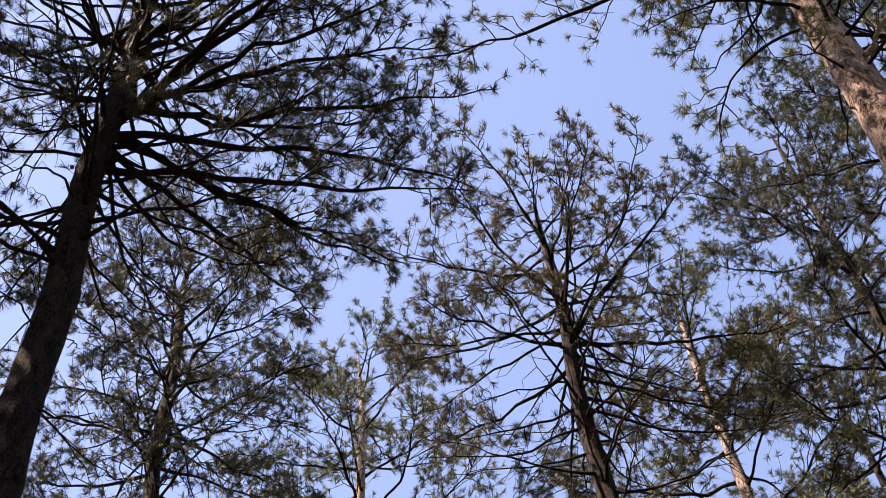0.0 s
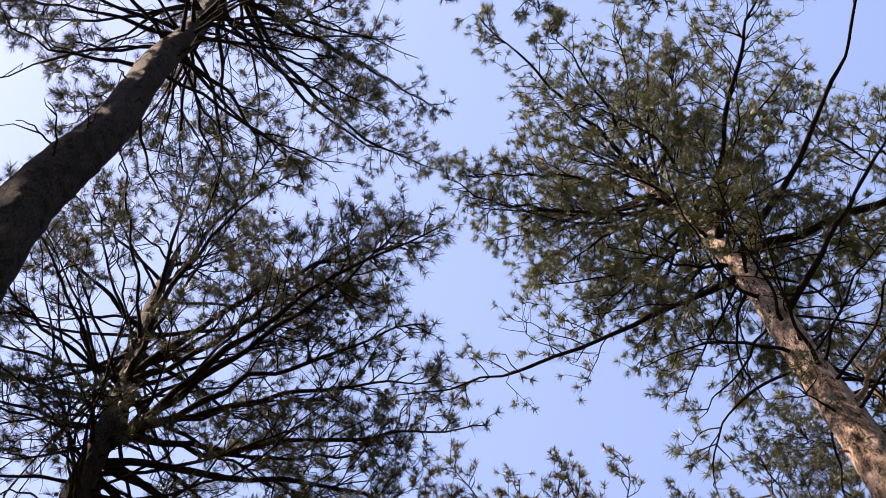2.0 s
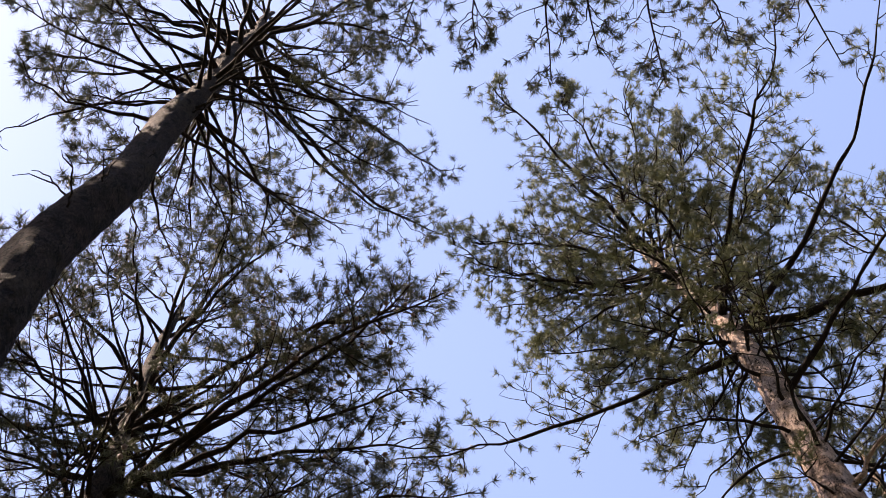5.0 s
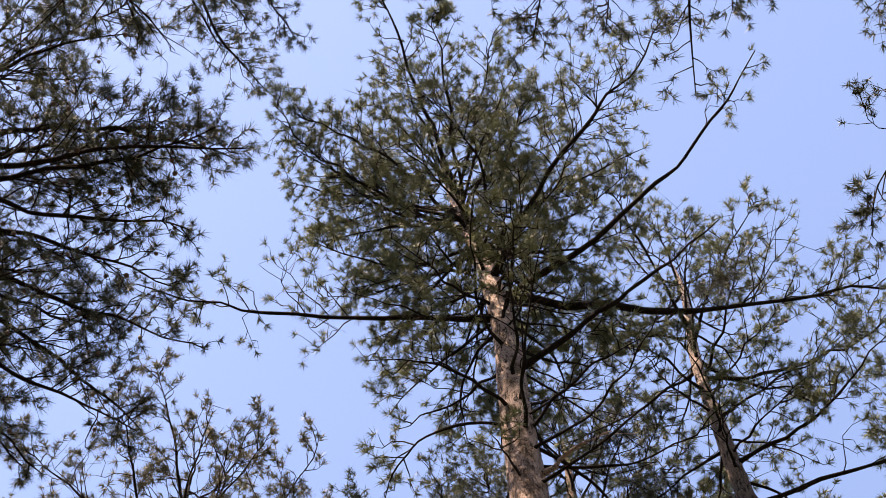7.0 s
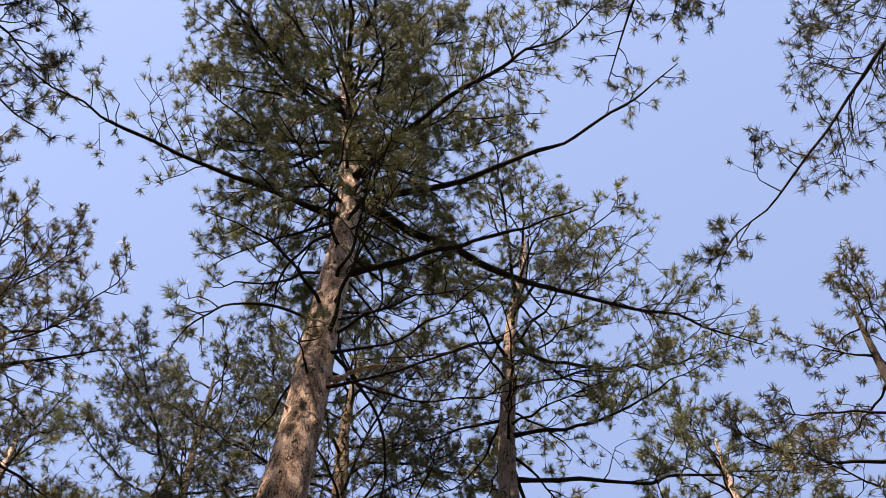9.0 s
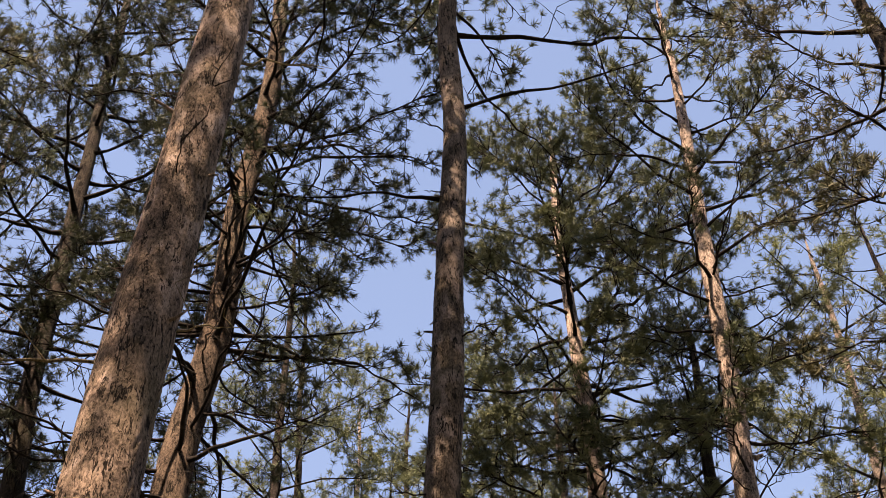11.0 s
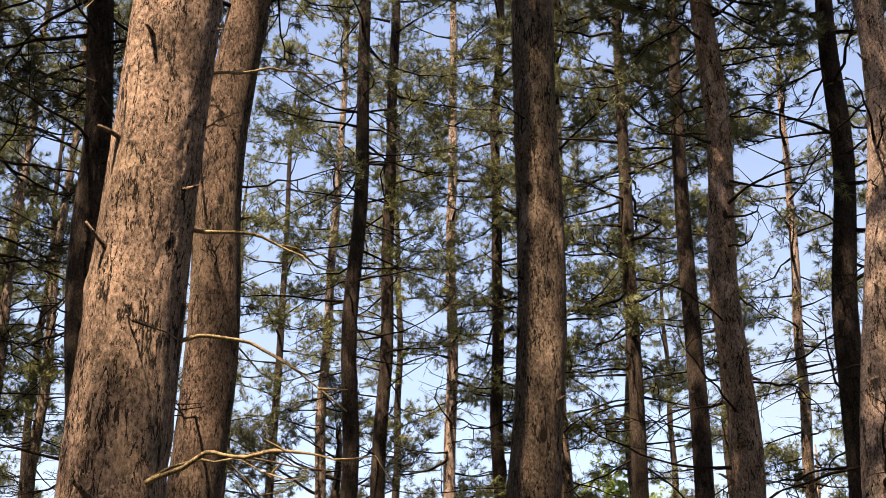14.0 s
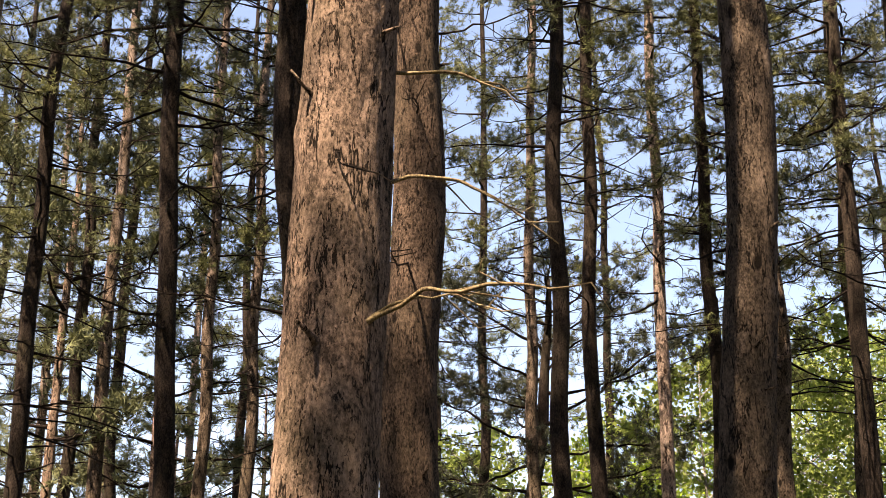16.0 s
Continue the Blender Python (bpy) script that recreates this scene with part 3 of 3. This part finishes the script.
t = Pine(-69.7, 5.7, "shade-dark pine with wide level branches and many cones", 14, 19.0, 0.37, mat=BARK_SHADE_DARK, rough=1, relief=2.0, leaf=NEEDLE_SHADE)
t.cone_share, t.fine_twigs, t.wave = 0.18, 4, 0.6
for h, b, ln, rise, side, leafy in ((13.6, 34, 2.65, 0.53, -0.32, 0.7), (12.9, 5, 2.96, 0.59, -0.05, 0.7), (14.3, 55, 1.74, 0.61, -0.03, 0.8), (12.2, 31, 3.09, 0.46, -0.02, 0.6),
                                    (13.9, -151, 1.18, 0.35, 0.01, 0.7), (13.3, -124, 1.12, 0.22, 0.11, 0.7), (12.6, 2, 2.03, 0.2, -0.45, 0.5), (14.4, 91, 2.31, 1.15, 0.23, 0.8),
                                    (14.5, 61, 3.14, 1.26, 0.25, 0.8), (14.4, 158, 1.34, 0.67, -0.01, 0.8), (14.4, 72, 2.65, 1.32, -0.21, 0.8), (11.6, -154, 0.69, 0.07, -0.19, 0.4), (13.0, 74, 3.4, 0.5, 0.1, 0.8), (13.1, 79, 3.2, 0.4, -0.12, 0.8),
                                    (13.0, 61, 2.9, 0.5, 0.08, 0.8), (13.2, 42, 3.2, 0.3, -0.1, 0.8), (12.8, 24, 3.3, 0.7, 0.12, 0.7), (12.9, 7, 3.1, 0.6, -0.1, 0.7),
                                    (12.6, -13, 2.85, 0.9, 0.05, 0.7), (13.4, 50, 2.9, 0.1, 0.05, 0.8)):
    t.branch(h, b, ln, rise, side, 0.04, 1.2, leafy, bare_to=0.42)
t.crown(11.3, 18.8, 2.3, 52, 0.75, bare=0.45, thick=1.05)
t.dead(7.5, 12, 14, 0.8)
t.dead(10.5, 16, 48, 2.0)
t.finish(36, 0.104, 0.0062, 0.05)

t = Pine(-87.0, 2.45, "tall shade-dark pine rising close overhead, plated bark", 15, 22.5, 0.35, bend=((0, 0), (8, 0), (14, 0.16), (22.5, 0.3)), mat=BARK_SHADE_DARK, rough=1, relief=2.0, leaf=NEEDLE_SHADE)
t.wave = 0.6
for h, b, ln, rise, side, leafy in ((14.3, 34, 1.32, 0.13, -0.04, 0.0), (14.2, -147, 1.59, 0.32, -0.04, 0.4), (13.6, -15, 0.99, -0.1, -0.09, 0.0), (17.9, 10, 2.81, 0.84, 0.0, 0.7),
                                    (12.7, -151, 1.24, 0.25, 0.11, 0.3), (19.5, 37, 2.06, 0.62, 0.22, 0.8), (19.4, -7, 3.11, 0.62, -0.46, 0.7), (19.7, -137, 2.57, 0.77, 0.07, 0.8),
                                    (13.4, -22, 1.36, 0.14, 0.26, 0.2), (11.5, -33, 0.75, -0.15, -0.05, 0.0), (19.1, -3, 3.66, 1.1, -0.42, 0.6)):
    t.branch(h, b, ln, rise, side, 0.04, 1.15, leafy, bare_to=0.42)
t.crown(13.5, 22.2, 2.4, 52, 0.7, bare=0.45)
t.dead(8, 14, 12, 0.5)
t.dead(12.5, 19, 26, 2.0)
t.finish(36, 0.104, 0.0062, 0.05)

t = Pine(-34.6, 9.4, "flat-topped pine with reddish thin crown and broken limb", 16, 18.5, 0.36, bend=((0, 0), (18.5, 0.1)), mat=BARK_SHADE_DARK, leaf=NEEDLE_RUST)
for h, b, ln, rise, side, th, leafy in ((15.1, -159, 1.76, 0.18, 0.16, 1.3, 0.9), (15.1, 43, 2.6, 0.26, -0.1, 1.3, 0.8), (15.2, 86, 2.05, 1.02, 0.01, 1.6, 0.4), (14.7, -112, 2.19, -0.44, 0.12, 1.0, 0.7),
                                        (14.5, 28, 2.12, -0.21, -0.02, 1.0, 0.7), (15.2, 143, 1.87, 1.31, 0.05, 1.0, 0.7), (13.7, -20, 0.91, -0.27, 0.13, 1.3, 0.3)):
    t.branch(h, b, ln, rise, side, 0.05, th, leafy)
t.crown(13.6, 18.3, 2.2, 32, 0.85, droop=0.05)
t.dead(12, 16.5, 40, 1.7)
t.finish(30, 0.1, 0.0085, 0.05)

t = Pine(-61.0, 11.0, "dark pine with a dense upswept crown", 17, 20.5, 0.34, mat=BARK_SHADE_DARK, leaf=NEEDLE_SHADE)
t.crown(12.0, 20.3, 2.3, 56, 1.05)
t.dead(10, 18, 50, 1.7)
t.finish(20, 0.11, 0.0115, 0.06)
t = Pine(-48.5, 13.5, "sunlit green pine with a rounded top", 18, 21.5, 0.33)
t.crown(11.5, 21.3, 2.4, 54, 1.05)
t.finish(20, 0.11, 0.0115, 0.06)
t = Pine(-12.6, 12.7, "pine with a full green crown behind nearer trunks", 19, 23.5, 0.34, bend=((0, 0), (4, 0), (7.3, -0.25), (10.5, -0.42), (13, -0.53), (23.5, -0.6)), mat=BARK_SHADE_DARK, leaf=NEEDLE_SHADE)
t.fill = 0.7
t.crown(9.5, 23.3, 2.6, 78, 1.0)
t.dead(3, 14, 40, 1.5)
t.finish(20, 0.11, 0.0115, 0.06)
t = Pine(-26.5, 13.0, "green pine with dense crown", 20, 20.5, 0.32)
t.crown(9.5, 20.3, 2.4, 48, 1.0)
t.dead(4, 13, 26, 1.4)
t.finish(20, 0.11, 0.0115, 0.06)

t = Pine(-17.9, 16.0, "tall pine with dark twiggy crown", 28, 22.5, 0.26, bend=((0, 0), (4.5, 0), (9, -0.28), (22.5, -0.5)), mat=BARK_SHADE_DARK, leaf=NEEDLE_SHADE)
t.crown(12.0, 22.8, 2.3, 44, 0.85)
t.crown(8.5, 13.0, 2.4, 20, 1.0)
t.dead(6, 16, 40, 1.9)
t.finish(20, 0.11, 0.0115, 0.06)

# the pines towards the right hand of the wood
t = Pine(9.2, 19.0, "bushy green pine with dense crown and dead lower twigs", 29, 20.0, 0.27, mat=BARK_SHADE_DARK)
t.fill = 0.8
t.crown(8.5, 19.8, 2.4, 56, 1.1)
t.dead(4, 13, 34, 1.5)
t.finish(20, 0.11, 0.0115, 0.06)
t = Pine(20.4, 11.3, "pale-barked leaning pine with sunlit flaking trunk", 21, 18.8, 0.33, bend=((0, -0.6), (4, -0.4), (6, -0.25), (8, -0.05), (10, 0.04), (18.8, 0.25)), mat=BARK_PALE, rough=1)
t.fill = 0.7
t.crown(10.5, 18.6, 1.9, 46, 1.0)
t.dead(4, 14, 40, 1.2)
t.stubs(4, 13, 34, 0.09, 0.018)
t.finish(30, 0.1, 0.0085, 0.05)
t = Pine(13.6, 12.6, "pine with furrowed sunlit trunk and full crown", 22, 18.0, 0.335, bend=((0, 0), (9, -0.08), (18, -0.1)), rough=1)
t.fill = 0.8
t.crown(9.6, 17.8, 2.2, 70, 1.1)
t.dead(4, 14, 40, 1.2)
t.stubs(4, 13, 34, 0.09, 0.018)
t.finish(30, 0.1, 0.0085, 0.05)
t = Pine(17.9, 13.4, "crooked pine with a forked dark trunk", 23, 15.0, 0.34, bend=((0, 0), (4, 0.0), (5.5, -0.12), (7, 0.06), (15, 0.3)), mat=BARK_SHADE_DARK)
t.crown(8.0, 14.8, 1.8, 22, 0.7)
t.dead(3.5, 11, 26, 1.6)
t.finish(30, 0.1, 0.0085, 0.05)
t = Pine(11.7, 17.0, "dark slim pine in shade", 24, 17.5, 0.30, mat=BARK_SHADE_DARK)
t.crown(10.5, 17.3, 1.8, 26, 0.8)
t.dead(4, 10.5, 18, 1.0)
t.finish(20, 0.11, 0.0115, 0.06)
t = Pine(34.0, 9.5, "rusty-needled pine with dense crown", 25, 17.5, 0.32, mat=BARK_SHADE_DARK, leaf=NEEDLE_RUST)
t.crown(9.0, 17.3, 2.0, 34, 0.95)
t.dead(4, 9, 10, 0.8)
t.finish(20, 0.11, 0.0115, 0.06)

# pines beside and behind, whose outer branches hang over the clearing
t = Pine(62.0, 6.4, "pine with long thin hanging branches and sparse tufts", 26, 19.5, 0.34, mat=BARK_SHADE_DARK, leaf=NEEDLE_SHADE)
t.cone_share = 0.06
t.branch(17.0, -49, 3.85, -3.5, 0.2, 0.2, 0.75, 0.55, bare_to=0.25)
t.branch(15.6, -80, 3.2, 0.1, 0.2, 0.2, 0.7, 0.5)
t.crown(13.5, 19.3, 2.4, 16, 0.6)
t.finish(30, 0.1, 0.0085, 0.05)
t = Pine(120.0, 2.6, "tall pine overhead with drooping outer branches", 27, 21.0, 0.36, mat=BARK_SHADE_DARK, leaf=NEEDLE_SHADE)
for h, b, ln, rise in ((15.5, -40, 4.3, 0.6), (15.6, -19, 5.1, 0.4), (15.0, -4, 5.7, 0.2), (16.3, -62, 4.0, 0.8), (15.8, -51, 4.3, 0.5), (15.5, -31, 4.7, 0.6),
                       (15.7, -25, 4.6, 0.5), (15.4, -11, 5.1, 0.7), (15.9, 4, 5.3, 0.3)):
    t.branch(h, b, ln, rise, 0.2, 0.2, 0.8, 0.6, bare_to=0.55)
t.crown(15.0, 20.8, 2.4, 24, 0.7)
t.finish(30, 0.1, 0.0085, 0.05)

# ---- the wood behind: bearing, distance, girth, height, crown base, reach, bark, needles ----
t = None
wood = ((-16.5, 25.0, 0.27, 20.0, 9.0, 1.9, 0), (-20.6, 24.0, 0.28, 20.0, 9.0, 2.0, 0), (-21.8, 25.5, 0.27, 20.0, 8.0, 2.0, 1),
        (-19.9, 28.0, 0.27, 21.0, 9.0, 2.0, 1), (-17.1, 36.0, 0.26, 21.0, 10.0, 2.0, 2), (-15.3, 32.0, 0.26, 21.0, 9.0, 2.0, 1), (-3.5, 25.0, 0.25, 21.0, 10.0, 2.0, 0),
        (-2.5, 18.0, 0.26, 22.5, 9.6, 1.9, 1), (-1.3, 20.5, 0.25, 23.5, 9.5, 1.9, 1), (-0.7, 31.0, 0.25, 20.5, 9.5, 1.9, 1), (1.6, 23.0, 0.25, 22.5, 9.5, 1.9, 2),
        (3.7, 20.5, 0.26, 20.5, 10.5, 2.0, 1), (6.3, 20.0, 0.27, 17.5, 7.5, 2.1, 0), (9.1, 22.0, 0.27, 18.0, 8.0, 2.1, 0), (12.7, 30.0, 0.27, 17.0, 7.0, 2.0, 1),
        (-10.4, 22.0, 0.30, 20.0, 9.0, 2.1, 0), (-5.6, 31.0, 0.28, 21.0, 9.5, 2.3, 1), (-7.5, 36.0, 0.3, 21.0, 10.0, 2.4, 1), (16.0, 24.0, 0.30, 18.0, 7.5, 2.2, 0),
        (20.0, 27.0, 0.28, 17.0, 7.0, 2.2, 1), (-24.8, 30.0, 0.26, 20.0, 8.0, 2.2, 1), (-27.5, 28.0, 0.28, 20.0, 8.0, 2.3, 0), (25.0, 21.0, 0.3, 18.0, 7.0, 2.2, 0),
        (-13.0, 30.0, 0.28, 21.0, 9.5, 2.3, 1), (-25.5, 36.0, 0.28, 20.0, 9.0, 2.3, 1), (-22.8, 33.0, 0.27, 20.0, 8.0, 2.2, 0), (10.5, 34.0, 0.28, 18.0, 8.0, 2.2, 1),
        (-30.0, 18.0, 0.3, 20.0, 9.0, 2.3, 0), (29.5, 16.0, 0.3, 18.5, 7.5, 2.2, 1), (5.0, 28.0, 0.27, 20.5, 13.0, 2.1, 1),
        (-23.4, 19.0, 0.25, 20.0, 8.5, 2.2, 1), (26.5, 17.0, 0.28, 19.5, 7.5, 2.2, 0), (-14.7, 25.0, 0.25, 20.0, 9.5, 2.1, 0))
barks = ((BARK_PART_SHADE, "slim grey-brown pine among others, dead lower branches"), (BARK_SHADE_DARK, "slim shade-dark pine among others, dead lower branches"),
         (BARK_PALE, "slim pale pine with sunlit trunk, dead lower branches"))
made = ([], [], [])


def stand(proto, b, away, girth, height, turn):
    """Another pine like one already built, turned and sized to its own girth and height."""
    a = radians(b)
    x, y = away * math.sin(a), away * math.cos(a)
    g, h = girth / proto.girth, height / proto.height
    copy_thing(proto.root, pose(x, y, ground_height(x, y) - 0.02, 0, 0, turn) @ Matrix.Diagonal((0.4 * h + 0.6 * g, 0.4 * h + 0.6 * g, h, 1)))


for k, (b, away, girth, height, low, reach, kind) in enumerate(wood):
    if len(made[kind]) < (4, 5, 2)[kind]:
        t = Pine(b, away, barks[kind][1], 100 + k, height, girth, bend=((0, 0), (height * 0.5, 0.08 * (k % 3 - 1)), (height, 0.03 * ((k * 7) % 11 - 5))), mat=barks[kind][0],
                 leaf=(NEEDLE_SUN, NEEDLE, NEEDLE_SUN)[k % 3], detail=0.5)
        t.detail_density, t.fill, t.loose, t.twigs = 0.85, 1.4, 0.08, 3.2
        t.crown(low, height - 0.2, reach, 38, 0.8)
        t.dead(low * (0.35 if b < -8 else 0.85), low + 3.0, 40 if b < -8 else 24, 1.7)
        t.finish(15, 0.12, 0.0122, 0.07)
        made[kind].append(t)
    else:
        alike = [q for q in made[kind] if (q.bearing < -8) == (b < -8)]
        stand(alike[k % len(alike)], b, away, girth, height, 40 + 77 * k)

# unseen pines added behind and beside the clearing, towards the sun, to shade it
t = Pine(-128.0, 7.5, "tall unseen pine shading the clearing", 90, 19.5, 0.33, mat=BARK_SHADE_DARK, detail=0.5)
t.detail_density, t.fill, t.loose = 0.5, 0.8, 0.1
t.crown(9.0, 19.3, 2.5, 54, 0.95)
t.finish(7, 0.24, 0.085, 0.12)
shady = t
for k, (b, away, height) in enumerate(((-102, 7.6, 19), (-150, 9.0, 20), (-112, 11.5, 20), (-138, 14.0, 21), (-165, 13.0, 19), (-96, 11.0, 20), (175, 8.0, 20), (110, 9.5, 19),
                                       (-124, 18.0, 20), (-145, 20.0, 20), (85, 12.0, 19), (-80, 15.0, 20), (135, 13.0, 20))):
    stand(shady, b, away, 0.33, height, 31 * k)


def woods_shade_ring():
    """An unseen ring of foliage, added all round to block low sky light, one mass."""
    rng = np.random.default_rng(77)
    n = 10000
    bear = rng.uniform(0, 2 * np.pi, n)
    off = np.abs((np.degrees(bear) + 180) % 360 - 180)
    # low ahead, to stay out of sight; tall all round behind
    top = np.interp(off, [0, 30, 48, 70, 180], [6.5, 6.5, 10, 17, 18]) * (0.86 + 0.14 * np.sin(bear * 23) * np.sin(bear * 9.0 + 1))
    r = np.where(off < 40, rng.uniform(52, 62, n), rng.uniform(27, 38, n))
    at = np.stack([r * np.sin(bear), r * np.cos(bear), top * rng.random(n) ** 0.8], -1)
    s = Shape()
    needles(s, at, unit(rng.normal(size=(n, 3))), rng, 4, 1.6, 0.9, 0.3)
    ob = new("woods_shade_ring", s.mesh("woods_shade_ring", NEEDLE_SHADE, False))
    tagged(ob, "unseen ring of distant foliage blocking low sky light", "woods", kind="stuff")


woods_shade_ring()


# young pines with low crowns under the tall ones
for k, (b, away, height) in enumerate(((-23.5, 33.0, 10.5), (-20.2, 36.0, 10.0), (-17.6, 31.0, 9.0), (-14.2, 37.0, 11.0), (-11.0, 34.0, 9.5), (-22.3, 25.0, 13.5), (-18.4, 27.0, 14.0), (14.0, 33.0, 10.0), (16.0, 28.0, 10.5), (18.6, 26.0, 9.5))):
    if k == 0:
        t = Pine(b, away, "young pine with a low green crown", 95, height, 0.2, detail=0.5)
        t.detail_density, t.fill, t.loose = 0.8, 1.8, 0.08
        t.crown(1.5, height - 0.2, 2.2, 30, 0.8)
        t.finish(12, 0.15, 0.02, 0.1)
        young = t
    else:
        stand(young, b, away, 0.2, height, 50 * k)

# ---- spreading old pine and young broadleaved trees at the wood's edge ----
t = Pine(-6.0, 27.0, "old dark spreading pine with a crooked limb", 60, 10.8, 0.42, bend=((0, 0), (3, 0.1), (5.5, 0.9), (7.5, 1.3), (9.5, 1.4)), mat=BARK_SHADE_DARK, leaf=NEEDLE_SHADE)
t.crown(4.0, 10.6, 3.2, 34, 0.95)
t.finish(26, 0.13, 0.012, 0.08)


def broadleaf(bearing, away, height, reach, seed, leaf, label, low=0.18):
    """A young broadleaved tree: forking stem, thin limbs, and a loose crown of small leaves."""
    rng = np.random.default_rng(seed)
    a = radians(bearing)
    x, y = away * math.sin(a), away * math.cos(a)
    root = new("broadleaf_tree")
    root.location = (x, y, ground_height(x, y) - 0.02)
    tagged(root, label, "tree", "broadleaved trees at the wood's edge")
    s = Shape()
    n = 14
    z = np.linspace(0, height, n)
    mid = np.stack([np.cumsum(rng.normal(size=n) * 0.05), np.cumsum(rng.normal(size=n) * 0.05), z], -1)
    mid[0, :2] = 0
    tube(s, mid, 0.5 * 0.012 * height * (1.05 - z / height) + 0.006, 7)
    part("trunk", s, BIRCH_BARK, root)
    at = []
    for k in range(30):
        f = low + (0.97 - low) * (k + rng.random()) / 30
        p = np.array([np.interp(f * height, z, mid[:, c]) for c in range(3)])
        b = rng.uniform(0, 6.28)
        ln = reach * (0.35 + 1.0 * math.sin(math.pi * min(1, (f - low) / (1 - low) * 0.8 + 0.2)) ** 0.8) * rng.uniform(0.55, 1.1)
        d = np.array([math.cos(b), math.sin(b), rng.uniform(0.35, 0.95)])
        t5 = np.linspace(0, 1, 6)[:, None]
        pts = p + d * ln * t5 + np.array([0, 0, -0.25]) * ln * t5 ** 2 + rng.normal(size=(6, 3)) * 0.05 * ln * t5
        s = Shape()
        tube(s, pts, (0.006 + 0.008 * ln) * (1 - 0.85 * t5[:, 0]), 4)
        for q in rng.uniform(0.2, 1.0, 10):
            i = min(int(q * 5), 4)
            p1 = pts[i] + (pts[i + 1] - pts[i]) * (q * 5 - i)
            w = unit(d * 0.5 + rng.normal(size=3) * 0.6) * ln * rng.uniform(0.2, 0.5)
            tube(s, np.stack([p1, p1 + w * 0.5, p1 + w + np.array([0, 0, -0.08])]), [0.006, 0.004, 0.002], 3)
            m = 30
            at.append(p1 + w * rng.uniform(0.1, 1.1, (m, 1)) + rng.normal(size=(m, 3)) * 0.11)
        part("branch", s, BIRCH_BARK, root)
    at = np.concatenate(at)
    m = len(at)
    u = unit(rng.normal(size=(m, 3)))
    w = unit(np.cross(u, rng.normal(size=(m, 3))))
    sz = rng.uniform(0.045, 0.085, (m, 1))
    v = np.stack([at - u * sz, at + w * sz * 0.6, at + u * sz, at - w * sz * 0.6], 1).reshape(-1, 3)
    i = np.arange(m)[:, None] * 4
    s = Shape()
    s.add(v, np.concatenate([i + np.array([0, 1, 2]), i + np.array([0, 2, 3])]))
    part("leaves", s, leaf, root, smooth=False)


for k, (b, away, height, reach, yellow) in enumerate(((3.4, 30, 9.0, 1.9, 0), (6.4, 32, 10.0, 2.3, 0), (9.0, 31, 9.6, 2.3, 0), (-5.0, 36, 8.6, 2.4, 0), (-7.4, 40, 9.4, 2.6, 0),
                                                       (0.3, 34, 7.6, 1.9, 1), (-2.6, 42, 9.6, 2.6, 0), (11.6, 36, 10.0, 2.6, 0), (14.6, 38, 9.6, 2.6, 0), (1.2, 44, 10.0, 2.4, 0), (4.9, 40, 11.5, 2.8, 0), (7.8, 42, 12.5, 3.0, 0), (10.4, 45, 12.5, 3.0, 0), (13.0, 44, 12.0, 3.0, 0))):
    broadleaf(b, away, height * 1.08, reach * 1.12, 300 + k, LEAF_YELLOW if yellow else LEAF,
              "young tree in bright yellow-green spring leaf" if yellow else "young broadleaved tree in fresh green leaf")
